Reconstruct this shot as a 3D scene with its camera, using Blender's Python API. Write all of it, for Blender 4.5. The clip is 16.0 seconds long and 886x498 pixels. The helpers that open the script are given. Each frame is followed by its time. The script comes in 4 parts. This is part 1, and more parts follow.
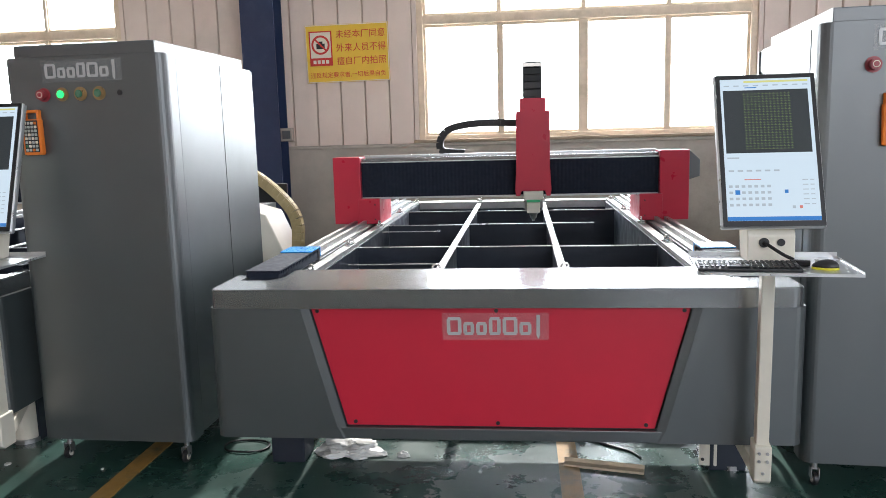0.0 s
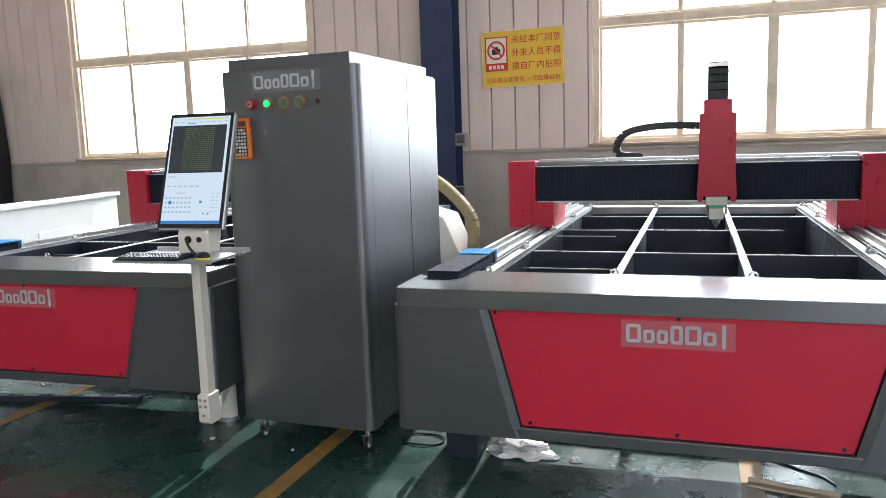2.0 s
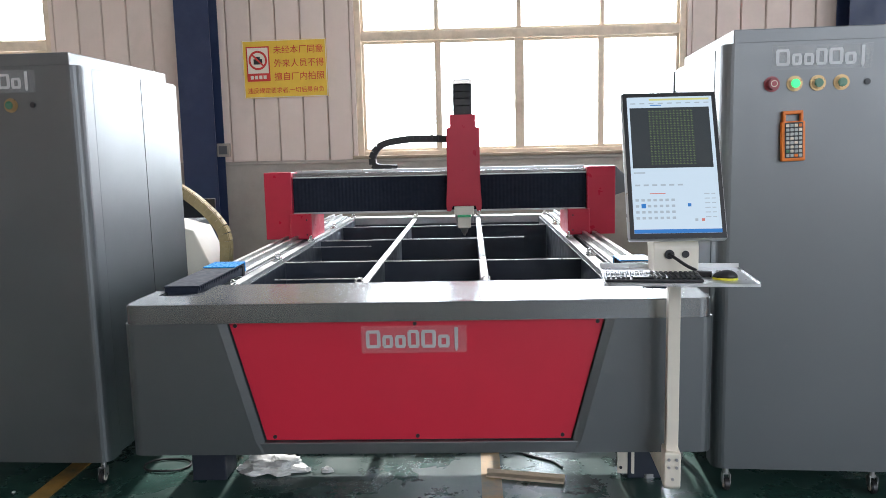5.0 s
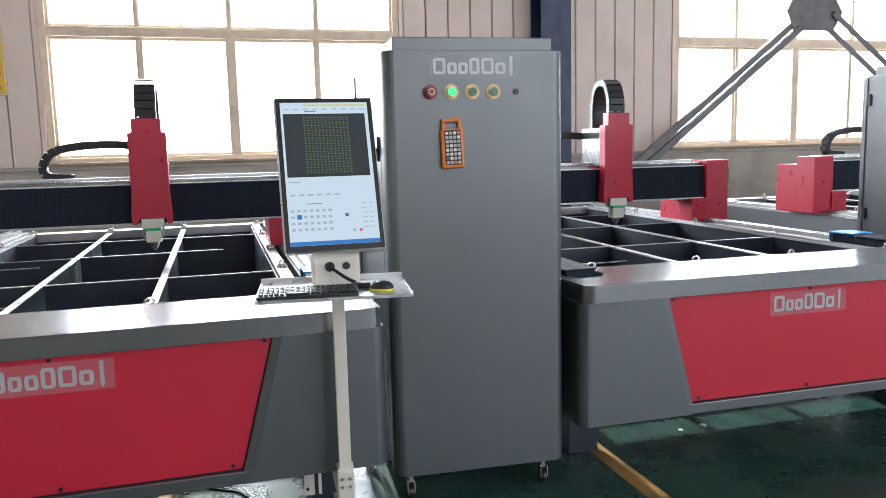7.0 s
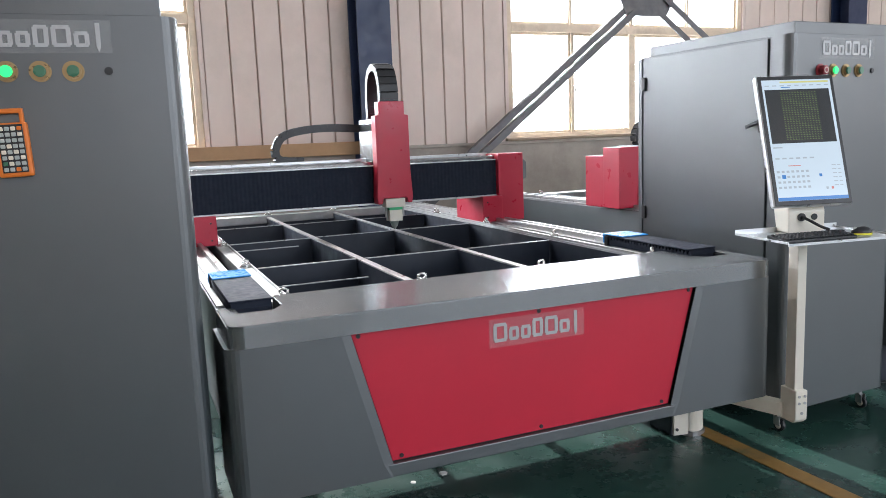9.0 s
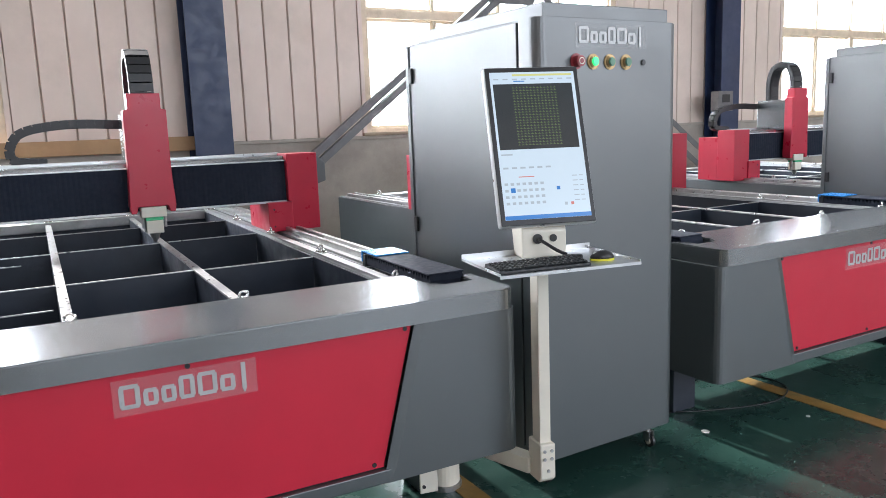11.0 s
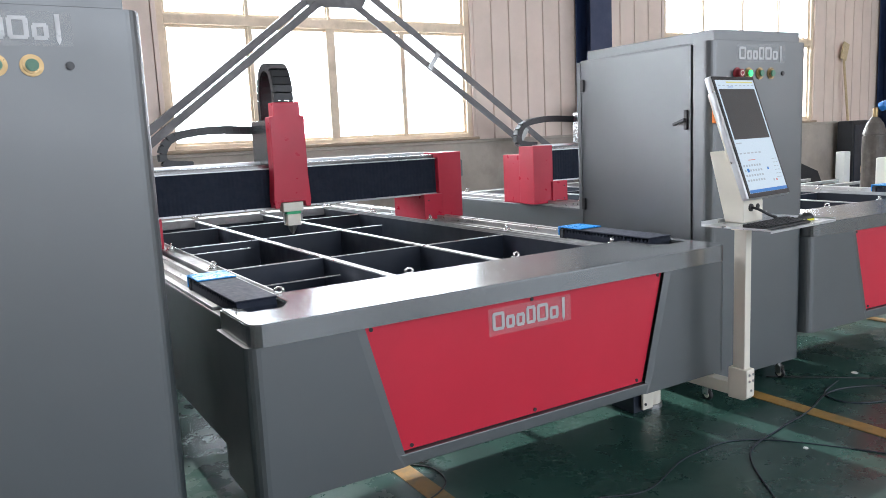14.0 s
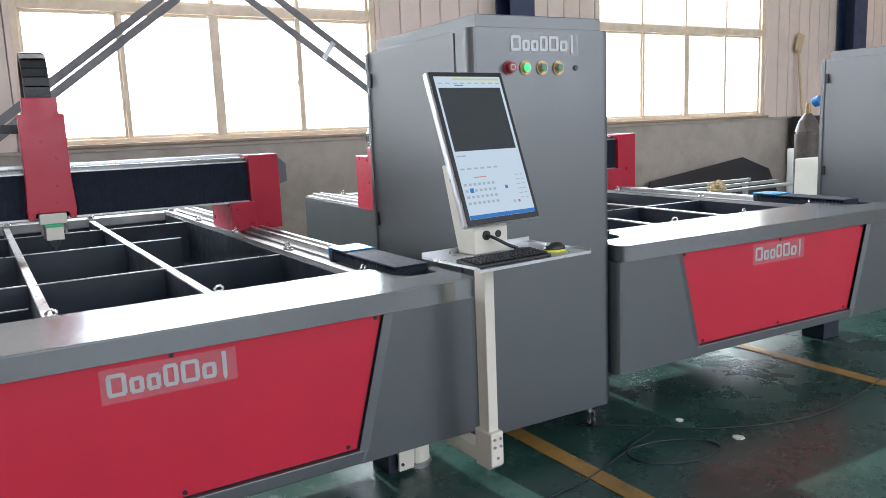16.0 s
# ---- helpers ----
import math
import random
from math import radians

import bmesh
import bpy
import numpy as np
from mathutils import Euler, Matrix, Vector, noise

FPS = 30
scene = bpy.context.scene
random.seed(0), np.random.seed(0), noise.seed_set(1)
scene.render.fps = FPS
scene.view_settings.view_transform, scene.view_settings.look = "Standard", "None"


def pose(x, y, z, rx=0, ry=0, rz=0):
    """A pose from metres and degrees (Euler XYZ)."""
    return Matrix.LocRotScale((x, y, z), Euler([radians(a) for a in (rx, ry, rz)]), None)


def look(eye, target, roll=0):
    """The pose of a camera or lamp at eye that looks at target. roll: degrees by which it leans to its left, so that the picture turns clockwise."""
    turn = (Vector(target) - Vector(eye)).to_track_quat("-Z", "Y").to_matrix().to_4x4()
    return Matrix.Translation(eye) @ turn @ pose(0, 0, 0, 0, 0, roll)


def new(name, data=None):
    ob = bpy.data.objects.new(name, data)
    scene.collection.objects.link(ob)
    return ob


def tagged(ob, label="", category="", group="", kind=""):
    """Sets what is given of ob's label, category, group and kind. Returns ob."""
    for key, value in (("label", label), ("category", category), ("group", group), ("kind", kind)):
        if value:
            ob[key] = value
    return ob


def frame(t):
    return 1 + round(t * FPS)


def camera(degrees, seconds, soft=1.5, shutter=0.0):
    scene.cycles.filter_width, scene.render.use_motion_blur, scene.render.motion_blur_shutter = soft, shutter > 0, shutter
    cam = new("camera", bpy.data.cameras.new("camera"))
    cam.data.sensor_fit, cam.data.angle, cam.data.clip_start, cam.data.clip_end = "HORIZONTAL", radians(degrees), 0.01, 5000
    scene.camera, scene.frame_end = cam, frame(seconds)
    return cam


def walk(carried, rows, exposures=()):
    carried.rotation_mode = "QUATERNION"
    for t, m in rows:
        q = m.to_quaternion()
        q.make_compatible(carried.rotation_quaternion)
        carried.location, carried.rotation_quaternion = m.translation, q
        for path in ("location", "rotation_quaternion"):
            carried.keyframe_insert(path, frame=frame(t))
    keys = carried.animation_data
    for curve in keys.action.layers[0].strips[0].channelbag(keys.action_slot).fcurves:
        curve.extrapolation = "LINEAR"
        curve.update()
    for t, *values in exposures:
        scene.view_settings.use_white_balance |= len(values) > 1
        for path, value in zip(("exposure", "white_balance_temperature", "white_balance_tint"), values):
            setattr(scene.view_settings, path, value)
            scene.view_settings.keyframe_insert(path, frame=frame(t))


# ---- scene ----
cam = camera(60.5, 16.0, soft=0.8)
PATH = [
    (0, (0.049, -0.697, 1.482), (-0.162, 1.270, 1.184), -1.54),
    (0.5, (0.032, -0.707, 1.480), (-0.297, 1.244, 1.188), -1.61),
    (1, (0.006, -0.727, 1.479), (-0.457, 1.197, 1.195), -1.73),
    (1.5, (-0.001, -0.738, 1.481), (-0.574, 1.158, 1.204), -1.85),
    (2, (0.002, -0.738, 1.484), (-0.632, 1.139, 1.209), -1.87),
    (2.5, (0.003, -0.732, 1.484), (-0.654, 1.137, 1.210), -1.86),
    (3, (0.005, -0.730, 1.482), (-0.639, 1.144, 1.209), -1.79),
    (3.2, (0.006, -0.730, 1.483), (-0.619, 1.150, 1.210), -1.80),
    (5.3, (0.194, -0.714, 1.470), (0.237, 1.269, 1.211), -1.12),
    (5.5, (0.208, -0.712, 1.477), (0.327, 1.267, 1.214), -1.02),
    (6, (0.296, -0.724, 1.477), (0.571, 1.239, 1.216), -1.04),
    (6.5, (0.378, -0.699, 1.482), (0.807, 1.237, 1.220), -1.21),
    (7, (0.520, -0.583, 1.473), (1.082, 1.319, 1.213), -1.42),
    (7.5, (0.757, -0.435, 1.482), (1.415, 1.435, 1.222), -1.63),
    (8, (1.111, -0.348, 1.476), (1.826, 1.499, 1.199), -1.80),
    (8.5, (1.396, -0.280, 1.474), (2.165, 1.543, 1.181), -2.00),
    (8.7, (1.496, -0.241, 1.462), (2.279, 1.576, 1.171), -2.12),
    (10.8, (2.613, -0.044, 1.474), (3.562, 1.688, 1.156), -2.05),
    (11, (2.729, -0.029, 1.474), (3.694, 1.693, 1.154), -2.08),
    (11.5, (3.056, -0.067, 1.470), (4.060, 1.635, 1.158), -2.23),
    (12, (3.370, -0.075, 1.476), (4.398, 1.613, 1.172), -2.33),
    (12.5, (3.698, -0.070, 1.486), (4.729, 1.618, 1.187), -2.29),
    (13, (4.099, -0.147, 1.475), (5.107, 1.557, 1.188), -2.28),
    (13.5, (4.411, -0.137, 1.456), (5.422, 1.565, 1.172), -2.56),
    (14, (4.735, -0.092, 1.457), (5.756, 1.602, 1.162), -2.65),
    (14.5, (5.097, -0.128, 1.460), (6.132, 1.556, 1.159), -2.44),
    (15, (5.421, -0.118, 1.458), (6.481, 1.550, 1.153), -2.43),
    (15.5, (5.756, -0.080, 1.460), (6.814, 1.588, 1.148), -2.49),
    (16, (6.114, -0.150, 1.472), (7.131, 1.541, 1.152), -2.35),
]
walk(cam, [(t, look(eye, target, roll)) for t, eye, target, roll in PATH],
     [(0.0, 0.12, 6250, 11.8), (2.5, 0.1, 6080, 11.5), (5.5, 0.02, 6080, 11.5), (7.0, 0.0, 6100, 11.5), (8.7, 0.02, 6150, 12.5), (11.0, 0.12, 6120, 12.5), (12.0, 0.25, 6100, 12.5), (13.0, 0.1, 6100, 12.5), (14.5, -0.05, 6130, 12.5), (16.0, -0.15, 6080, 11.8)])

# ---- world, sun and sky light ----
world = bpy.data.worlds.new("world")
scene.world = world
world.use_nodes = True
wn = world.node_tree.nodes
sky = wn.new("ShaderNodeTexSky")
sky.sky_type = "NISHITA"
sky.sun_disc = False
SUN_EL, SUN_AZ = radians(48), radians(-4)
sky.sun_elevation, sky.sun_rotation = SUN_EL, SUN_AZ
world.node_tree.links.new(sky.outputs[0], wn["Background"].inputs[0])
wn["Background"].inputs[1].default_value = 0.12

sun_data = bpy.data.lights.new("sun", "SUN")
sun_data.energy, sun_data.angle, sun_data.color = 5.0, radians(1.5), (1.0, 0.95, 0.87)
sun = new("sun", sun_data)
sun.matrix_world = look((math.sin(SUN_AZ) * 30, 30 * math.cos(SUN_AZ), 30 * math.tan(SUN_EL)), (0, 0, 0))


def sky_lamp(name, x, y, z, w, h, watts, inward, color=(0.93, 0.97, 1.0)):
    """Inward area lamp at an opening: sky light, or added fill at the back."""
    d = bpy.data.lights.new(name, "AREA")
    d.shape, d.size, d.size_y, d.energy, d.color = "RECTANGLE", w, h, watts, color
    ob = new(name, d)
    ob.matrix_world = look((x, y, z), (x, y + inward, z))
    return ob


WALL_Y = 8.55
WINDOW_X = [(-8.87, -4.87), (-1.19, 2.73), (6.53, 10.5), (14.15, 18.06)]
COLUMN_X = [-10.7, -3.01, 4.62, 12.5, 20.3]
SILL, WIN_TOP = 1.425, 4.25
CLER0, CLER1 = 5.7, 8.2
BACK_Y = -9.0
X0, X1, ROOF = -15.0, 24.0, 8.9
FILL_X = 1.5

for wx0, wx1 in WINDOW_X:
    sky_lamp("window_sky_light", (wx0 + wx1) / 2, WALL_Y + 0.42, (SILL + WIN_TOP) / 2, wx1 - wx0 + 0.6, WIN_TOP - SILL + 0.5, 760, -1)
# sky light for the clerestory, an unseen opening added above the windows
sky_lamp("clerestory_sky_light", (X0 + X1) / 2, WALL_Y + 0.5, (CLER0 + CLER1) / 2, X1 - X0 - 1.0, CLER1 - CLER0, 800, -1)
# added fill from behind the camera, eastern part only, to brighten front faces
sky_lamp("back_sky_light", (FILL_X + X1) / 2, BACK_Y - 0.5, 4.2, X1 - FILL_X - 1.0, 5.0, 1650, 1)

# ---- materials ----


def material(name, color, rough=0.5, metal=0.0, vary=0.12, scale=6.0, bump=0.0, bump_scale=150.0, rough_vary=0.1, coat=0.0, emit=None, emit_s=1.0, spec=0.5, stain=None, stain_amount=0.0, stain_scale=1.5, ior=1.5):
    m = bpy.data.materials.new(name)
    m.use_nodes = True
    nt = m.node_tree
    n, l = nt.nodes, nt.links
    b = n["Principled BSDF"]
    b.inputs["Metallic"].default_value = metal
    b.inputs["Roughness"].default_value = rough
    b.inputs["Specular IOR Level"].default_value = spec
    b.inputs["IOR"].default_value = ior
    b.inputs["Coat Weight"].default_value = coat
    b.inputs["Base Color"].default_value = (*color, 1)
    tc = n.new("ShaderNodeTexCoord")
    geo = n.new("ShaderNodeObjectInfo")
    off = n.new("ShaderNodeVectorMath")
    off.operation = "MULTIPLY_ADD"
    off.inputs[1].default_value = (1, 1, 1)
    l.new(tc.outputs["Object"], off.inputs[0])
    l.new(geo.outputs["Random"], off.inputs[2])
    if vary > 0:
        n1 = n.new("ShaderNodeTexNoise")
        n1.inputs["Scale"].default_value = scale
        n1.inputs["Detail"].default_value = 6
        n1.inputs["Roughness"].default_value = 0.65
        l.new(off.outputs[0], n1.inputs["Vector"])
        mr = n.new("ShaderNodeMapRange")
        mr.inputs[1].default_value, mr.inputs[2].default_value = 0.25, 0.75
        mr.inputs[3].default_value, mr.inputs[4].default_value = 1 - vary, 1 + vary
        l.new(n1.outputs["Fac"], mr.inputs[0])
        mx = n.new("ShaderNodeMix")
        mx.data_type, mx.blend_type = "RGBA", "MULTIPLY"
        mx.inputs[0].default_value = 1.0
        mx.inputs[6].default_value = (*color, 1)
        l.new(mr.outputs[0], mx.inputs[7])
        last = mx.outputs[2]
        if stain:
            n3 = n.new("ShaderNodeTexNoise")
            n3.inputs["Scale"].default_value = stain_scale
            n3.inputs["Detail"].default_value = 8
            n3.inputs["Roughness"].default_value = 0.7
            l.new(off.outputs[0], n3.inputs["Vector"])
            r3 = n.new("ShaderNodeMapRange")
            r3.inputs[1].default_value, r3.inputs[2].default_value = 0.5, 0.72
            r3.inputs[3].default_value, r3.inputs[4].default_value = 0.0, stain_amount
            l.new(n3.outputs["Fac"], r3.inputs[0])
            m3 = n.new("ShaderNodeMix")
            m3.data_type = "RGBA"
            l.new(r3.outputs[0], m3.inputs[0])
            l.new(last, m3.inputs[6])
            m3.inputs[7].default_value = (*stain, 1)
            last = m3.outputs[2]
        l.new(last, b.inputs["Base Color"])
        rr = n.new("ShaderNodeMapRange")
        rr.inputs[1].default_value, rr.inputs[2].default_value = 0.3, 0.7
        rr.inputs[3].default_value, rr.inputs[4].default_value = max(0.02, rough - rough_vary), min(1, rough + rough_vary)
        n4 = n.new("ShaderNodeTexNoise")
        n4.inputs["Scale"].default_value = scale * 2.7
        n4.inputs["Detail"].default_value = 5
        l.new(off.outputs[0], n4.inputs["Vector"])
        l.new(n4.outputs["Fac"], rr.inputs[0])
        l.new(rr.outputs[0], b.inputs["Roughness"])
    if bump > 0:
        n2 = n.new("ShaderNodeTexNoise")
        n2.inputs["Scale"].default_value = bump_scale
        n2.inputs["Detail"].default_value = 3
        l.new(off.outputs[0], n2.inputs["Vector"])
        bp = n.new("ShaderNodeBump")
        bp.inputs["Strength"].default_value = bump
        bp.inputs["Distance"].default_value = 0.002
        l.new(n2.outputs["Fac"], bp.inputs["Height"])
        l.new(bp.outputs[0], b.inputs["Normal"])
    if emit:
        b.inputs["Emission Color"].default_value = (*emit, 1)
        b.inputs["Emission Strength"].default_value = emit_s
    return m


GREY = material("slate_grey_paint", (0.036, 0.047, 0.051), 0.40, spec=0.9, ior=1.72, vary=0.08, scale=2, bump=0.03, bump_scale=300, rough_vary=0.03)
GREY_TOP = material("grey_gloss_paint", (0.048, 0.056, 0.06), 0.23, spec=1.0, ior=2.0, vary=0.05, scale=2, rough_vary=0.015)
RED = material("red_paint", (0.55, 0.017, 0.044), 0.42, vary=0.05, scale=3, bump=0.03, bump_scale=420, rough_vary=0.05)
RED_COVER = material("crimson_cover_paint", (0.5, 0.016, 0.045), 0.36, vary=0.06, scale=5, bump=0.06, bump_scale=350)
BLACK = material("black_rubber", (0.011, 0.012, 0.016), 0.5, vary=0.2, scale=20, bump=0.2, bump_scale=90)
BELLOWS = material("black_bellows_cloth", (0.013, 0.018, 0.032), 0.75, spec=0.25, vary=0.15, scale=15)
DARK = material("dark_navy_steel", (0.016, 0.022, 0.036), 0.42, 0.0, vary=0.25, scale=4, stain=(0.05, 0.05, 0.055), stain_amount=0.15)
STEEL = material("bright_steel", (0.45, 0.45, 0.45), 0.36, 0.9, vary=0.15, scale=12, rough_vary=0.12, stain=(0.3, 0.27, 0.23), stain_amount=0.3, stain_scale=14)
GALV = material("galvanised_beam", (0.42, 0.43, 0.43), 0.42, 0.6, vary=0.18, scale=7, stain=(0.2, 0.18, 0.16), stain_amount=0.35, stain_scale=8)
ALU = material("satin_aluminium", (0.62, 0.63, 0.64), 0.35, 0.85, vary=0.08, scale=10)
CREAM = material("cream_powder_coat", (0.76, 0.72, 0.62), 0.42, vary=0.05, scale=6, bump=0.05, bump_scale=400)
WHITE = material("white_paint", (0.8, 0.8, 0.77), 0.45, vary=0.06, scale=3, stain=(0.5, 0.48, 0.44), stain_amount=0.2)
BLUE_TAPE = material("blue_film", (0.02, 0.28, 0.72), 0.3, vary=0.15, scale=25, bump=0.3, bump_scale=60)
WALLP = material("cream_wall_panel", (0.74, 0.605, 0.53), 0.55, vary=0.07, scale=1.2, stain=(0.4, 0.34, 0.27), stain_amount=0.28, stain_scale=0.9)
DADO = material("grey_cement_render", (0.43, 0.375, 0.325), 0.85, vary=0.16, scale=2.0, bump=0.5, bump_scale=60, stain=(0.24, 0.2, 0.17), stain_amount=0.6, stain_scale=1.1)
COLUMN = material("navy_column_paint", (0.018, 0.032, 0.085), 0.45, vary=0.15, scale=3, stain=(0.08, 0.09, 0.12), stain_amount=0.3)
WINFRAME = material("aged_cream_frame", (0.74, 0.6, 0.45), 0.5, vary=0.12, scale=8, stain=(0.45, 0.34, 0.2), stain_amount=0.5, stain_scale=5)
SILLM = material("stained_sill", (0.36, 0.27, 0.19), 0.7, vary=0.2, scale=8, stain=(0.15, 0.1, 0.07), stain_amount=0.6, stain_scale=4)
CARDBOARD = material("brown_cardboard", (0.46, 0.28, 0.15), 0.8, vary=0.12, scale=5)
BRACE = material("weathered_steel_angle", (0.16, 0.155, 0.16), 0.55, 0.3, vary=0.25, scale=6, stain=(0.24, 0.2, 0.16), stain_amount=0.4)
YELLOW_LINE = material("worn_yellow_floor_paint", (0.33, 0.19, 0.05), 0.45, vary=0.2, scale=8, stain=(0.05, 0.09, 0.06), stain_amount=0.75, stain_scale=7)
CONCRETE = material("roof_lining", (0.5, 0.5, 0.48), 0.8, vary=0.1, scale=1)
ORANGE = material("orange_silicone", (0.80, 0.20, 0.02), 0.5, vary=0.05)
KEYGREY = material("grey_keys", (0.45, 0.47, 0.45), 0.5, vary=0.05)
KEYBLACK = material("black_plastic", (0.018, 0.018, 0.02), 0.38, vary=0.1, scale=30)
LIME = material("yellow_green_plastic", (0.75, 0.72, 0.05), 0.4, vary=0.05)
BRASS = material("brass_ring", (0.36, 0.25, 0.12), 0.35, 0.7, vary=0.1, scale=20)
BTN_RED = material("red_button", (0.28, 0.03, 0.04), 0.35, vary=0.05)
BTN_GREEN = material("dull_green_button", (0.06, 0.19, 0.11), 0.3, vary=0.05)
BTN_LIT = material("lit_green_button", (0.05, 0.7, 0.2), 0.3, vary=0.0, emit=(0.03, 0.9, 0.22), emit_s=0.9)
LOGO = material("silver_lettering_film", (0.48, 0.48, 0.48), 0.35, 0.1, vary=0.1, scale=30)
GREEN_BAND = material("green_ceramic", (0.06, 0.5, 0.22), 0.35, vary=0.05)
CHROME = material("zinc_bolt", (0.7, 0.7, 0.68), 0.22, 0.95, vary=0.1, scale=40)
YELLOW_SIGN = material("yellow_sign_sheet", (0.80, 0.52, 0.05), 0.45, vary=0.08, scale=4)
SIGN_RED = material("sign_red_ink", (0.62, 0.04, 0.03), 0.5, vary=0.05)
SIGN_WHITE = material("sign_white_ink", (0.8, 0.72, 0.6), 0.5, vary=0.04)
CARTON = material("pale_film_wrap", (0.75, 0.75, 0.72), 0.3, vary=0.1, bump=0.8, bump_scale=30)
WOOD = material("pale_wood_strip", (0.55, 0.46, 0.34), 0.6, vary=0.2, scale=14)
HOSE = material("blue_hose", (0.02, 0.2, 0.6), 0.35, vary=0.1)
BOTTLE = material("brown_gas_bottle", (0.085, 0.07, 0.06), 0.4, 0.1, vary=0.25, scale=9, stain=(0.2, 0.17, 0.14), stain_amount=0.4, stain_scale=10)
TAN = material("tan_rope", (0.55, 0.42, 0.25), 0.8, vary=0.2, scale=30)
# golden tone of sun through the plastic, put into the base colour
CHAIN_YELLOW = material("sunlit_chain_link", (0.35, 0.27, 0.13), 0.5, vary=0.2, scale=30)
SCREEN_W = material("screen_light_area", (0.02, 0.02, 0.02), 0.15, vary=0, emit=(0.72, 0.86, 0.95), emit_s=0.8)
SCREEN_D = material("screen_dark_area", (0.012, 0.014, 0.016), 0.12, vary=0, emit=(0.05, 0.06, 0.065), emit_s=0.5)
SCREEN_G = material("screen_part_marks", (0.02, 0.02, 0.02), 0.15, vary=0, emit=(0.22, 0.30, 0.12), emit_s=0.5)
SCREEN_B = material("screen_blue", (0.02, 0.02, 0.02), 0.15, vary=0, emit=(0.03, 0.22, 0.62), emit_s=0.8)
SCREEN_GREY = material("screen_grey_marks", (0.02, 0.02, 0.02), 0.15, vary=0, emit=(0.52, 0.61, 0.67), emit_s=0.72)
SCREEN_R = material("screen_red_marks", (0.02, 0.02, 0.02), 0.15, vary=0, emit=(0.8, 0.25, 0.2), emit_s=0.7)
SCREEN_Y = material("screen_yellow_bar", (0.02, 0.02, 0.02), 0.15, vary=0, emit=(0.85, 0.85, 0.3), emit_s=0.7)


def sticker_material():
    m = material("clear_transfer_film", (0.75, 0.75, 0.75), 0.3, vary=0.1, scale=12)
    b = m.node_tree.nodes["Principled BSDF"]
    b.inputs["Alpha"].default_value = 0.08
    return m


FILM = sticker_material()


def glass_material():
    m = bpy.data.materials.new("window_glass")
    m.use_nodes = True
    b = m.node_tree.nodes["Principled BSDF"]
    b.inputs["Base Color"].default_value = (0.96, 0.98, 0.97, 1)
    b.inputs["Transmission Weight"].default_value = 1.0
    b.inputs["Roughness"].default_value = 0.0
    b.inputs["IOR"].default_value = 1.45
    return m


GLASS = glass_material()


def floor_material():
    m = bpy.data.materials.new("green_epoxy_floor")
    m.use_nodes = True
    nt = m.node_tree
    n, l = nt.nodes, nt.links
    b = n["Principled BSDF"]
    tc = n.new("ShaderNodeTexCoord")

    def noise_node(scale, detail=8, rough=0.65):
        x = n.new("ShaderNodeTexNoise")
        x.inputs["Scale"].default_value, x.inputs["Detail"].default_value, x.inputs["Roughness"].default_value = scale, detail, rough
        l.new(tc.outputs["Object"], x.inputs["Vector"])
        return x

    def ramp(src, a, c0, e, c1):
        r = n.new("ShaderNodeValToRGB")
        r.color_ramp.elements[0].position, r.color_ramp.elements[0].color = a, (*c0, 1)
        r.color_ramp.elements[1].position, r.color_ramp.elements[1].color = e, (*c1, 1)
        l.new(src, r.inputs[0])
        return r

    base = ramp(noise_node(0.9).outputs["Fac"], 0.3, (0.014, 0.044, 0.037), 0.72, (0.033, 0.083, 0.067))
    dust = ramp(noise_node(2.3, 10, 0.75).outputs["Fac"], 0.5, (0, 0, 0), 0.78, (0.4, 0.4, 0.4))
    mx = n.new("ShaderNodeMix")
    mx.data_type = "RGBA"
    l.new(dust.outputs[0], mx.inputs[0])
    l.new(base.outputs[0], mx.inputs[6])
    mx.inputs[7].default_value = (0.09, 0.14, 0.12, 1)
    # scuffs
    vor = n.new("ShaderNodeTexNoise")
    vor.inputs["Scale"].default_value = 38
    vor.inputs["Detail"].default_value = 4
    l.new(tc.outputs["Object"], vor.inputs["Vector"])
    sc = ramp(vor.outputs["Fac"], 0.66, (0, 0, 0), 0.74, (0.5, 0.5, 0.5))
    m2 = n.new("ShaderNodeMix")
    m2.data_type = "RGBA"
    l.new(sc.outputs[0], m2.inputs[0])
    l.new(mx.outputs[2], m2.inputs[6])
    m2.inputs[7].default_value = (0.13, 0.17, 0.15, 1)
    l.new(m2.outputs[2], b.inputs["Base Color"])
    rr = n.new("ShaderNodeMapRange")
    rr.inputs[1].default_value, rr.inputs[2].default_value, rr.inputs[3].default_value, rr.inputs[4].default_value = 0.3, 0.75, 0.17, 0.42
    l.new(noise_node(3.0).outputs["Fac"], rr.inputs[0])
    l.new(rr.outputs[0], b.inputs["Roughness"])
    bp = n.new("ShaderNodeBump")
    bp.inputs["Strength"].default_value = 0.15
    bp.inputs["Distance"].default_value = 0.003
    l.new(noise_node(14.0, 6).outputs["Fac"], bp.inputs["Height"])
    l.new(bp.outputs[0], b.inputs["Normal"])
    return m


FLOOR = floor_material()

# ---- mesh helpers ----


def link_mesh(name, bm, mat, parent=None, label="", smooth=False):
    me = bpy.data.meshes.new(name)
    bmesh.ops.recalc_face_normals(bm, faces=bm.faces)
    bm.to_mesh(me)
    bm.free()
    if mat:
        me.materials.append(mat)
    if smooth:
        for p in me.polygons:
            p.use_smooth = True
    ob = new(name, me)
    if parent:
        ob.parent = parent
    if label:
        ob["label"] = label
    return ob


def part(name, bm, mat, parent, label="", smooth=False):
    return link_mesh(name, bm, mat, parent, label, smooth)


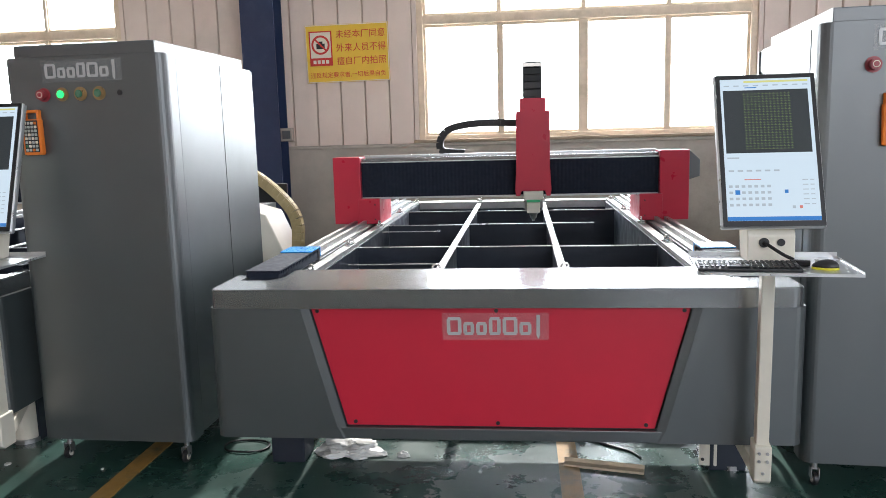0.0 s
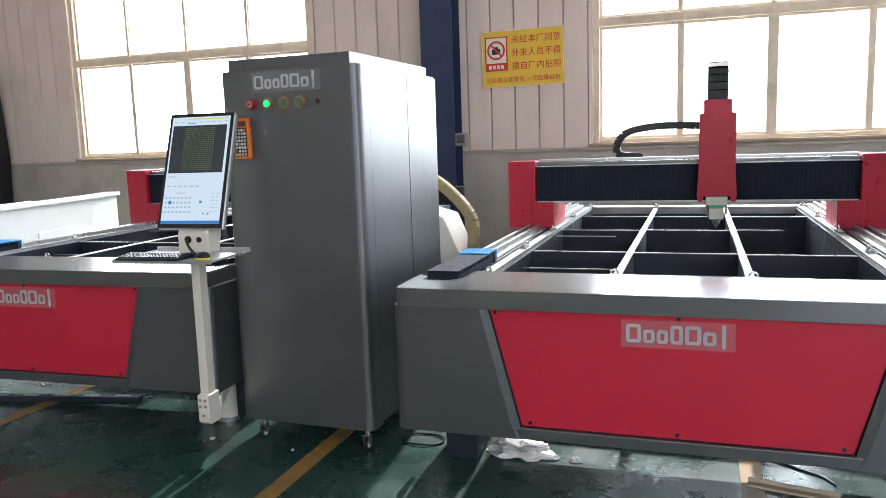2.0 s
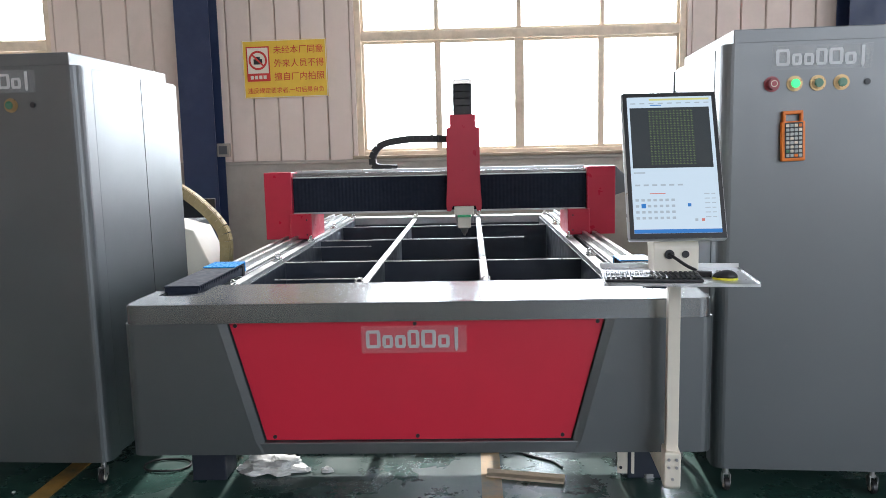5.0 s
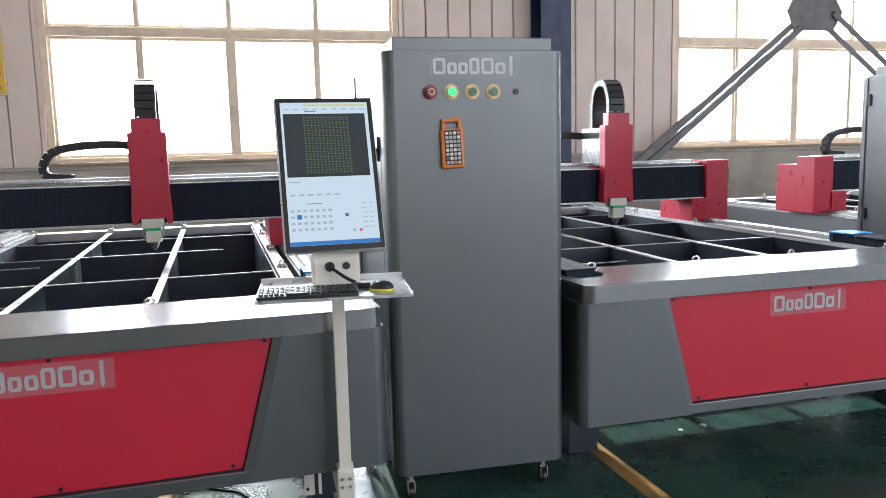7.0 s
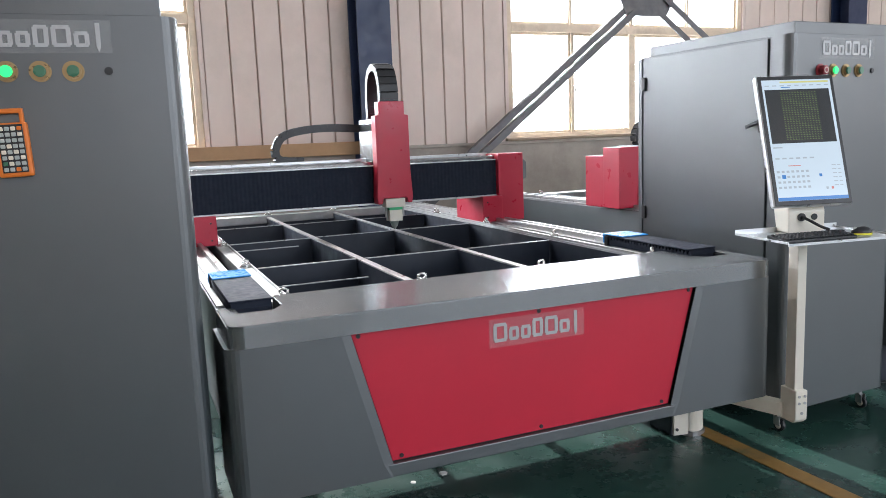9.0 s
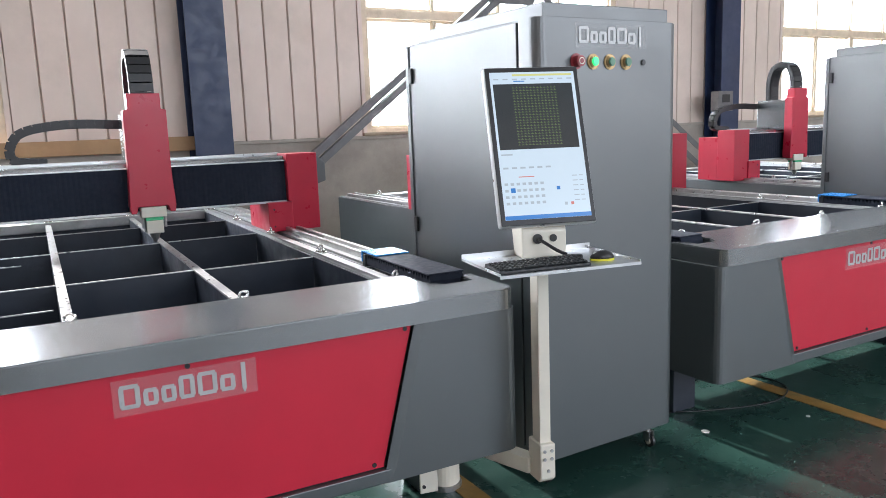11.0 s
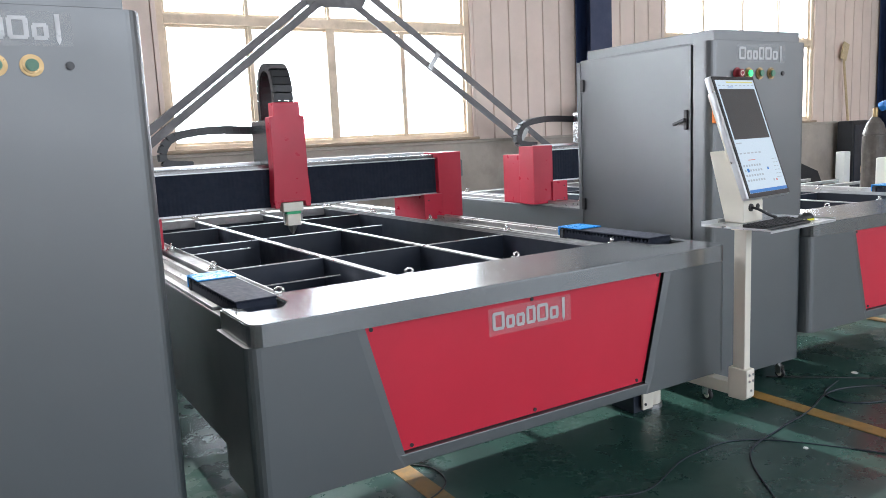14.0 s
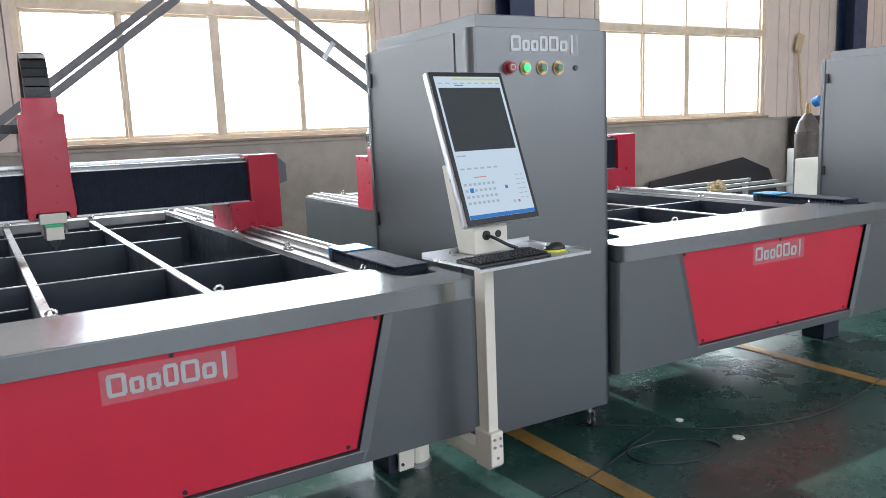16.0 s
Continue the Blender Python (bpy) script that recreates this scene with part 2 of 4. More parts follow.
def share(name, mesh, parent, m):
    ob = new(name, mesh)
    ob.parent = parent
    ob.matrix_basis = m
    return ob


def thing(name, m, label, category, group="", kind=""):
    ob = new(name)
    ob.empty_display_size = 0.1
    ob.matrix_basis = m
    return tagged(ob, label, category, group, kind)


def box(x0, x1, y0, y1, z0, z1, bevel=0.0, bm=None, seg=2, rot=None):
    own = bmesh.new()
    m = Matrix.Translation(((x0 + x1) / 2, (y0 + y1) / 2, (z0 + z1) / 2)) @ Matrix.Diagonal((abs(x1 - x0), abs(y1 - y0), abs(z1 - z0), 1))
    bmesh.ops.create_cube(own, size=1, matrix=m)
    if bevel > 0:
        bmesh.ops.bevel(own, geom=own.edges[:], offset=bevel, segments=seg, affect="EDGES", profile=0.6)
    if rot:
        own.transform(rot)
    return join(own, bm)


def join(own, bm):
    if bm is None:
        return own
    me = bpy.data.meshes.new("tmp")
    own.to_mesh(me)
    own.free()
    bm.from_mesh(me)
    bpy.data.meshes.remove(me)
    return bm


def prism(poly, axis, a, b, bevel=0.0, bm=None, only=None, seg=3):
    """Extrude a polygon along an axis from a to b; only: bevel just the edges along the axis."""
    own = bmesh.new()

    def at(p, h):
        return {"x": (h, p[0], p[1]), "y": (p[0], h, p[1]), "z": (p[0], p[1], h)}[axis]

    v0 = [own.verts.new(at(p, a)) for p in poly]
    v1 = [own.verts.new(at(p, b)) for p in poly]
    n = len(poly)
    own.faces.new(v0)
    own.faces.new(v1[::-1])
    for i in range(n):
        own.faces.new((v0[i], v1[i], v1[(i + 1) % n], v0[(i + 1) % n]))
    own.normal_update()
    if bevel > 0:
        k = "xyz".index(axis)
        es = own.edges[:]
        if only:
            es = [e for e in es if abs((e.verts[0].co - e.verts[1].co)[k]) > 1e-6]
        bmesh.ops.bevel(own, geom=es, offset=bevel, segments=seg, affect="EDGES", profile=0.5)
    return join(own, bm)


def cyl(r, z0, z1, x=0, y=0, seg=20, r2=None, bm=None, m=None, bevel=0.0):
    own = bmesh.new()
    bmesh.ops.create_cone(own, cap_ends=True, segments=seg, radius1=r, radius2=r if r2 is None else r2, depth=z1 - z0, matrix=Matrix.Translation((x, y, (z0 + z1) / 2)))
    if bevel > 0:
        es = [e for e in own.edges if abs(e.verts[0].co.z - e.verts[1].co.z) < 1e-5]
        bmesh.ops.bevel(own, geom=es, offset=bevel, segments=2, affect="EDGES")
    if m:
        own.transform(m)
    return join(own, bm)


def tube(points, r, bm=None, seg=10):
    """A round bar along points."""
    own = bmesh.new()
    pts = [Vector(p) for p in points]
    rings = []
    up = Vector((0, 0, 1))
    for i, p in enumerate(pts):
        d = (pts[min(i + 1, len(pts) - 1)] - pts[max(i - 1, 0)]).normalized()
        a = d.cross(up)
        if a.length < 0.05:
            a = d.cross(Vector((1, 0, 0)))
        a.normalize()
        c = d.cross(a).normalized()
        rings.append([own.verts.new(p + r * (math.cos(2 * math.pi * k / seg) * a + math.sin(2 * math.pi * k / seg) * c)) for k in range(seg)])
    for q, s in zip(rings, rings[1:]):
        for k in range(seg):
            own.faces.new((q[k], q[(k + 1) % seg], s[(k + 1) % seg], s[k]))
    own.faces.new(rings[0])
    own.faces.new(rings[-1][::-1])
    return join(own, bm)


def smooth_path(points, n=8):
    """Catmull-Rom through points."""
    p = [Vector(q) for q in points]
    p = [2 * p[0] - p[1]] + p + [2 * p[-1] - p[-2]]
    out = []
    for i in range(1, len(p) - 2):
        for k in range(n):
            t = k / n
            out.append(0.5 * (2 * p[i] + (p[i + 1] - p[i - 1]) * t + (2 * p[i - 1] - 5 * p[i] + 4 * p[i + 1] - p[i + 2]) * t * t + (3 * p[i] - p[i - 1] - 3 * p[i + 1] + p[i + 2]) * t ** 3))
    out.append(p[-2])
    return out


def text_mesh(s, size, depth=0.001):
    cu = bpy.data.curves.new("text", "FONT")
    cu.body, cu.size, cu.extrude, cu.align_x, cu.align_y = s, size, depth, "CENTER", "CENTER"
    ob = bpy.data.objects.new("text", cu)
    scene.collection.objects.link(ob)
    dg = bpy.context.evaluated_depsgraph_get()
    me = bpy.data.meshes.new_from_object(ob.evaluated_get(dg))
    bpy.data.objects.remove(ob)
    return me

# ---- the hall ----
floor = tagged(link_mesh("floor", box(X0, X1, BACK_Y, WALL_Y + 0.2, -0.2, 0), FLOOR), "glossy dark green epoxy factory floor, scuffed and dusty", "floor", kind="structure")
ceiling = tagged(link_mesh("ceiling", box(X0, X1, BACK_Y - 0.3, WALL_Y + 0.3, ROOF, ROOF + 0.2), CONCRETE), "pale factory roof lining", "ceiling", kind="structure")
tagged(link_mesh("wall_west", box(X0 - 0.2, X0, BACK_Y, WALL_Y, 0, ROOF), WALLP), "plain cream end wall of the hall", "wall", kind="structure")
tagged(link_mesh("wall_east", box(X1, X1 + 0.2, BACK_Y, WALL_Y, 0, ROOF), WALLP), "plain cream end wall of the hall", "wall", kind="structure")
# unseen wall; its eastern openings are made up to pass the fill light
wall_south = box(X0, FILL_X, BACK_Y - 0.2, BACK_Y, 0, ROOF)
box(FILL_X, X1, BACK_Y - 0.2, BACK_Y, 0, 1.6, bm=wall_south)
box(FILL_X, X1, BACK_Y - 0.2, BACK_Y, 6.8, ROOF, bm=wall_south)
for cx in COLUMN_X:
    if cx > FILL_X:
        box(cx - 0.5, cx + 0.5, BACK_Y - 0.2, BACK_Y, 1.6, 6.8, bm=wall_south)
tagged(link_mesh("wall_south", wall_south, WALLP), "plain cream unseen wall with wide openings added for fill light", "wall", kind="structure")

# cement dado below the sills
dado = box(X0, X1, WALL_Y - 0.03, WALL_Y + 0.22, 0, 1.345)
wall_north = tagged(link_mesh("wall_north", dado, DADO), "stained grey cement wall base under cream ribbed panels", "wall", kind="structure")
part("ledge", box(X0, X1, WALL_Y - 0.055, WALL_Y - 0.03, 1.345, 1.385, 0.006), DADO, wall_north)
# backing behind the panels, with openings
back = bmesh.new()
edges = [X0] + [v for w in WINDOW_X for v in w] + [X1]
for a, b in zip(edges[0::2], edges[1::2]):
    box(a, b, WALL_Y + 0.03, WALL_Y + 0.2, 1.345, CLER0, bm=back)
for a, b in WINDOW_X:
    box(a, b, WALL_Y + 0.03, WALL_Y + 0.2, WIN_TOP, CLER0, bm=back)
    box(a, b, WALL_Y + 0.03, WALL_Y + 0.2, 1.345, SILL - 0.02, bm=back)
box(X0, X1, WALL_Y + 0.03, WALL_Y + 0.2, CLER1, ROOF, bm=back)
part("wall_core", back, WALLP, wall_north)
# ribbed panel strips, 0.29 m wide
PW = 0.29


def panel_mesh(w, z0, z1):
    poly = [(0.004, 0.0), (0.012, -0.022), (w - 0.012, -0.022), (w - 0.004, 0.0), (w - 0.004, 0.03), (0.004, 0.03)]
    bm = prism(poly, "z", z0, z1)
    me = bpy.data.meshes.new("panel")
    bmesh.ops.recalc_face_normals(bm, faces=bm.faces)
    bm.to_mesh(me)
    bm.free()
    me.materials.append(WALLP)
    return me


# window surrounds
def window(i, a, b):
    w = thing("window_%d" % i, pose(0, 0, 0), "tall factory window with aged cream metal frames and clear panes", "window", "windows", "structure")
    y0, y1 = WALL_Y + 0.0, WALL_Y + 0.11
    T0, T1 = 2.775, 2.88
    fr = bmesh.new()
    box(a, a + 0.075, y0, y1, SILL, WIN_TOP, 0.006, fr)
    box(b - 0.075, b, y0, y1, SILL, WIN_TOP, 0.006, fr)
    box(a + 0.075, b - 0.075, y0, y1, SILL, SILL + 0.05, 0.006, fr)
    box(a + 0.075, b - 0.075, y0, y1, WIN_TOP - 0.07, WIN_TOP, 0.006, fr)
    box(a + 0.075, b - 0.075, y0, y1, T0, T1, 0.006, fr)
    part("window_frame", fr, WINFRAME, w)
    mid = (a + b) / 2
    q = (b - a) / 4
    part("mullion", box(mid - 0.055, mid + 0.055, y0 + 0.005, y1, SILL + 0.05, T0, 0.006), WINFRAME, w)
    for s in (-1, 1):
        part("mullion", box(mid + s * (q - 0.02) - 0.025, mid + s * (q - 0.02) + 0.025, y0 + 0.02, y1 - 0.01, SILL + 0.05, T0, 0.004), WINFRAME, w)
        part("mullion", box(mid + s * q - 0.02, mid + s * q + 0.02, y0 + 0.02, y1 - 0.01, T1, WIN_TOP - 0.07, 0.004), WINFRAME, w)
        part("catch", box(mid + s * (q - 0.06) - 0.008, mid + s * (q - 0.06) + 0.008, y0 + 0.0, y0 + 0.02, 2.0, 2.07, 0.003), STEEL, w)
    part("mullion", box(mid - 0.02, mid + 0.02, y0 + 0.02, y1 - 0.01, T1, WIN_TOP - 0.07, 0.004), WINFRAME, w)
    cuts = [a + 0.075, mid - q, mid, mid + q, b - 0.075]
    for u, v in zip(cuts, cuts[1:]):
        for z0, z1 in ((SILL + 0.05, T0), (T1, WIN_TOP - 0.07)):
            # sash rim and pane
            ri = bmesh.new()
            box(u, v, y0 + 0.045, y0 + 0.075, z0, z0 + 0.03, 0.0, ri)
            box(u, v, y0 + 0.045, y0 + 0.075, z1 - 0.03, z1, 0.0, ri)
            box(u, u + 0.03, y0 + 0.045, y0 + 0.075, z0 + 0.03, z1 - 0.03, 0.0, ri)
            box(v - 0.03, v, y0 + 0.045, y0 + 0.075, z0 + 0.03, z1 - 0.03, 0.0, ri)
            sash = part("sash", ri, WINFRAME, w)
            p = part("pane", box(u + 0.02, v - 0.02, y0 + 0.057, y0 + 0.062, z0 + 0.02, z1 - 0.02), GLASS, sash)
            p.visible_shadow = False
    part("window_sill", box(a - 0.06, b + 0.06, WALL_Y - 0.075, WALL_Y + 0.12, SILL - 0.038, SILL, 0.01), SILLM, w)
    # plain reveal strip round the opening
    part("reveal", box(a - 0.05, a, WALL_Y - 0.03, y1, SILL, WIN_TOP + 0.05, 0.004), WALLP, w)
    part("reveal", box(b, b + 0.05, WALL_Y - 0.03, y1, SILL, WIN_TOP + 0.05, 0.004), WALLP, w)
    return w


for i, (a, b) in enumerate(WINDOW_X):
    window(i + 1, a, b)

# clerestory: unseen opening with frame bars high above, added to let sun onto the floor
cler = thing("window_5", pose(0, 0, 0), "unseen high strip opening with frame bars, added under the roof to let sun in", "window", "", "structure")
cb = bmesh.new()
nx = 24
for k in range(nx + 1):
    x = X0 + (X1 - X0) * k / nx
    box(x - 0.03, x + 0.03, WALL_Y + 0.02, WALL_Y + 0.1, CLER0, CLER1, bm=cb)
box(X0, X1, WALL_Y + 0.02, WALL_Y + 0.1, (CLER0 + CLER1) / 2 - 0.03, (CLER0 + CLER1) / 2 + 0.03, bm=cb)
part("window_frame", cb, WINFRAME, cler)

# columns
for k, cx in enumerate(COLUMN_X):
    c = thing("column", pose(cx, WALL_Y - 0.22, 0), "navy painted steel H-section wall column", "column", "columns along the wall", "structure")
    hb = box(-0.2, 0.2, -0.16, -0.145, 0, ROOF)
    box(-0.2, 0.2, 0.145, 0.16, 0, ROOF, bm=hb)
    box(-0.008, 0.008, -0.145, 0.145, 0, ROOF, bm=hb)
    part("h_section", hb, COLUMN, c)
    part("base_plate", box(-0.26, 0.26, -0.2, 0.18, 0.0, 0.025, 0.003), COLUMN, c)

# X bracing between two columns, in front of the window
brace = thing("cross_brace", pose(0, WALL_Y - 0.40, 0), "weathered grey steel angle cross bracing with a gusset plate", "brace", "", "structure")


def angle_bar(p, q, w=0.08, t=0.008):
    d = Vector((q[0] - p[0], 0, q[1] - p[1]))
    ln = d.length
    own = box(0, ln, 0, t, -w / 2, w / 2)
    box(0, ln, t, w, w / 2 - t, w / 2, bm=own)
    own.transform(Matrix.Translation((p[0], 0, p[1])) @ Matrix.Rotation(-math.atan2(d.z, d.x), 4, "Y"))
    return own


for k, (p, q) in enumerate([((4.75, 0.47), (8.2, 3.10)), ((4.75, 0.35), (8.2, 2.98)), ((8.6, 3.04), (12.35, 0.38)), ((8.72, 3.18), (12.35, 0.60)),
                            ((4.75, 6.0), (8.2, 3.3)), ((8.6, 3.3), (12.35, 6.0))]):
    ob = part("angle_bar", angle_bar(p, q), BRACE, brace)
    if k in (1, 3):
        ob.location.y = -0.05
part("gusset", prism([(8.1, 2.95), (8.75, 2.95), (8.9, 3.2), (8.7, 3.5), (8.15, 3.5), (7.98, 3.2)], "y", -0.012, 0.0), BRACE, brace)
for bx, bz in ((9.66, 2.36), (11.0, 1.40)):
    part("tie_plate", box(-0.03, 0.03, -0.062, -0.05, -0.1, 0.12, rot=Matrix.Translation((bx, 0, bz)) @ Matrix.Rotation(radians(35), 4, "Y")), GALV, brace)

# yellow floor lines
for k in range(-6, 12):
    x = 0.24 + 1.983 * k
    if X0 + 0.3 < x < X1 - 0.3:
        tagged(link_mesh("floor_line", box(x - 0.045, x + 0.045, -4.0, 8.6, 0.0, 0.004), YELLOW_LINE), "worn yellow floor marking line", "floor marking", "floor lines", "structure")

# ---- warning sign ----
SIGN_X, SIGN_Z = -2.03, 2.482
sign = thing("warning_sign", pose(SIGN_X, WALL_Y - 0.04, SIGN_Z, 0, -0.6, 0) @ Matrix.Diagonal((1.033, 1.0, 1.045, 1)), "yellow rectangular warning sign with red lettering on the wall", "sign")
part("sheet", box(-0.49, 0.49, -0.006, 0.012, -0.325, 0.325, 0.002), YELLOW_SIGN, sign)
rim = bmesh.new()
for z in (-0.318, 0.318):
    box(-0.485, 0.485, -0.0085, -0.006, z - 0.004, z + 0.004, bm=rim)
for x in (-0.483, 0.483):
    box(x - 0.004, x + 0.004, -0.0085, -0.006, -0.314, 0.314, bm=rim)
part("rim_line", rim, SIGN_WHITE, sign)
picto = part("pictogram", box(-0.445, -0.175, -0.0095, -0.006, -0.135, 0.255), SIGN_RED, sign)
part("field", box(-0.43, -0.19, -0.0125, -0.0095, -0.045, 0.24), SIGN_WHITE, picto)
ring = bmesh.new()
for k in range(40):
    a0, a1 = 2 * math.pi * k / 40, 2 * math.pi * (k + 1) / 40
    poly = [(-0.31 + r * math.cos(a), 0.1 + r * math.sin(a)) for r, a in ((0.085, a0), (0.085, a1), (0.108, a1), (0.108, a0))]
    prism(poly, "y", -0.0155, -0.0125, bm=ring)
part("ring", ring, SIGN_RED, picto)
part("bar", box(-0.1, 0.1, -0.0165, -0.0155, -0.01, 0.01, rot=Matrix.Translation((-0.31, 0, 0.1)) @ Matrix.Rotation(radians(45), 4, "Y")), SIGN_RED, picto)
cambm = box(-0.36, -0.26, -0.015, -0.0125, 0.055, 0.115, 0.0)
box(-0.335, -0.285, -0.015, -0.0125, 0.115, 0.14, bm=cambm)
part("camera_shape", cambm, KEYBLACK, picto)
capt = bmesh.new()
for k in range(4):
    box(-0.405 + k * 0.05, -0.37 + k * 0.05, -0.0125, -0.0095, -0.11, -0.07, bm=capt)
part("caption_bars", capt, SIGN_WHITE, picto)
for s, size, x, z in (("未经本厂同意", 0.098, 0.165, 0.205), ("外来人员不得", 0.098, 0.165, 0.055), ("擅自厂内拍照", 0.098, 0.165, -0.095), ("违反规定要求者,一切后果自负", 0.068, 0.0, -0.245)):
    me = text_mesh(s, size)
    me.materials.append(SIGN_RED)
    ob = share("lettering", me, sign, pose(x, -0.0085, z, 90, 0, 0))
board = thing("brown_board", pose(3.6, WALL_Y - 0.1, -0.06), "brown cardboard strip standing on the wall ledge", "board")
part("strip", box(-1.2, 1.0, -0.03, 0.04, 1.37, 1.52, 0.006), CARDBOARD, board)
# outlet box and loose bits on the wall
ob = thing("outlet_box", pose(-2.82, WALL_Y - 0.05, 1.53), "small grey electric outlet box on the wall", "outlet box")
part("case", box(-0.075, 0.075, -0.05, 0.03, -0.08, 0.08, 0.008), DADO, ob)
part("socket_plate", box(-0.05, 0.05, -0.058, -0.05, -0.05, 0.05, 0.003), BRACE, ob)
ob = thing("switch_box", pose(12.22, WALL_Y - 0.42, 1.69), "grey steel switch box beside the navy column", "switch box")
part("case", box(-0.16, 0.16, -0.12, 0.03, -0.15, 0.15, 0.01), BRACE, ob)
part("meter_face", box(-0.08, 0.08, -0.13, -0.12, -0.02, 0.1, 0.005), KEYBLACK, ob)

# ---- brand film: plain blocks on a clear film ----


def logo(parent, x, y, z, h, w):
    """Silver blocks the size of a word mark, on a clear film; faces -y."""
    film = part("label_film", box(x - w * 0.54, x + w * 0.54, y - 0.0011, y - 0.0006, z - h * 0.78, z + h * 0.74), FILM, parent, "clear transfer film")
    widths = [0.17, 0.13, 0.13, 0.14, 0.17, 0.14]
    heights = [1.0, 0.72, 0.72, 1.0, 1.0, 0.72]
    cur = x - w / 2
    for cw, ch in zip(widths, heights):
        zz = z - h / 2
        a, b, c, d, k = cur + 0.006 * w, cur + cw * w - 0.014 * w, zz, zz + h * ch, 0.036 * w
        mk = box(a, a + k, y - 0.0024, y - 0.0012, c + 0.1 * h, d - 0.1 * h)
        box(b - k, b, y - 0.0024, y - 0.0012, c + 0.1 * h, d - 0.1 * h, bm=mk)
        box(a + 0.3 * k, b - 0.3 * k, y - 0.0023, y - 0.0012, c, c + 0.17 * h, bm=mk)
        box(a + 0.3 * k, b - 0.3 * k, y - 0.0023, y - 0.0012, d - 0.17 * h, d, bm=mk)
        part("mark", mk, LOGO, film)
        cur += cw * w
    c = cur + 0.055 * w
    part("mark", prism([(c - 0.018 * w, z + h * 0.62), (c + 0.018 * w, z + h * 0.62), (c + 0.018 * w, z - h * 0.5), (c, z - h * 0.72), (c - 0.018 * w, z - h * 0.5)], "y", y - 0.0024, y - 0.0012), LOGO, film)
    return film


# ---- laser cutting machine ----
BED0, BED1 = 0.42, 4.12


def eyelet_mesh():
    bm = cyl(0.026, 0, 0.006, seg=16)
    cyl(0.019, 0.006, 0.018, seg=6, bm=bm)
    own = bmesh.new()
    n, k = 12, 6
    vs = [[own.verts.new(((0.013 + 0.0045 * math.cos(2 * math.pi * j / k)) * math.cos(2 * math.pi * i / n), 0.0045 * math.sin(2 * math.pi * j / k), 0.028 + (0.013 + 0.0045 * math.cos(2 * math.pi * j / k)) * math.sin(2 * math.pi * i / n))) for j in range(k)] for i in range(n)]
    for i in range(n):
        for j in range(k):
            own.faces.new((vs[i][j], vs[(i + 1) % n][j], vs[(i + 1) % n][(j + 1) % k], vs[i][(j + 1) % k]))
    join(own, bm)
    bm.transform(Matrix.Diagonal((1.3, 1.3, 0.95, 1)))
    me = bpy.data.meshes.new("lifting_eye")
    bmesh.ops.recalc_face_normals(bm, faces=bm.faces)
    bm.to_mesh(me)
    bm.free()
    me.materials.append(CHROME)
    for p in me.polygons:
        p.use_smooth = True
    return me


EYE = eyelet_mesh()


def chain(parent, pts, width, height, axis="y", name="cable_chain", label="black plastic cable chain", mat=None):
    """Links along a path; width is across the path along the given axis."""
    path = smooth_path(pts, 10)
    # even steps
    length = [0.0]
    for p, q in zip(path, path[1:]):
        length.append(length[-1] + (q - p).length)
    step, links = 0.045, bmesh.new()
    side = Vector((0, 1, 0)) if axis == "y" else Vector((1, 0, 0))
    n = int(length[-1] / step)
    for k in range(n):
        s = (k + 0.5) * length[-1] / n
        i = max(j for j in range(len(length)) if length[j] <= s)
        i = min(i, len(path) - 2)
        f = (s - length[i]) / max(1e-6, length[i + 1] - length[i])
        p = path[i].lerp(path[i + 1], f)
        d = (path[i + 1] - path[i]).normalized()
        u = side.cross(d).normalized()
        m = Matrix((d, side, u)).transposed().to_4x4()
        m.translation = p
        L = length[-1] / n
        for e in (-1, 1):
            box(-L * 0.5, L * 0.49, e * width / 2 - 0.006, e * width / 2 + 0.006, -height / 2, height / 2, 0.0, links, rot=m)
        for e in (-1, 1):
            box(-L * 0.48, L * 0.47, -width / 2 + 0.006, width / 2 - 0.006, e * height / 2 - 0.004, e * height / 2 + 0.003, 0.0, links, rot=m)
    # hoses inside
    ob = part(name, links, mat or KEYBLACK, parent, label)
    part("hose", tube([p for p in path], min(width, height) * 0.3, seg=8), BLACK, ob)
    return ob


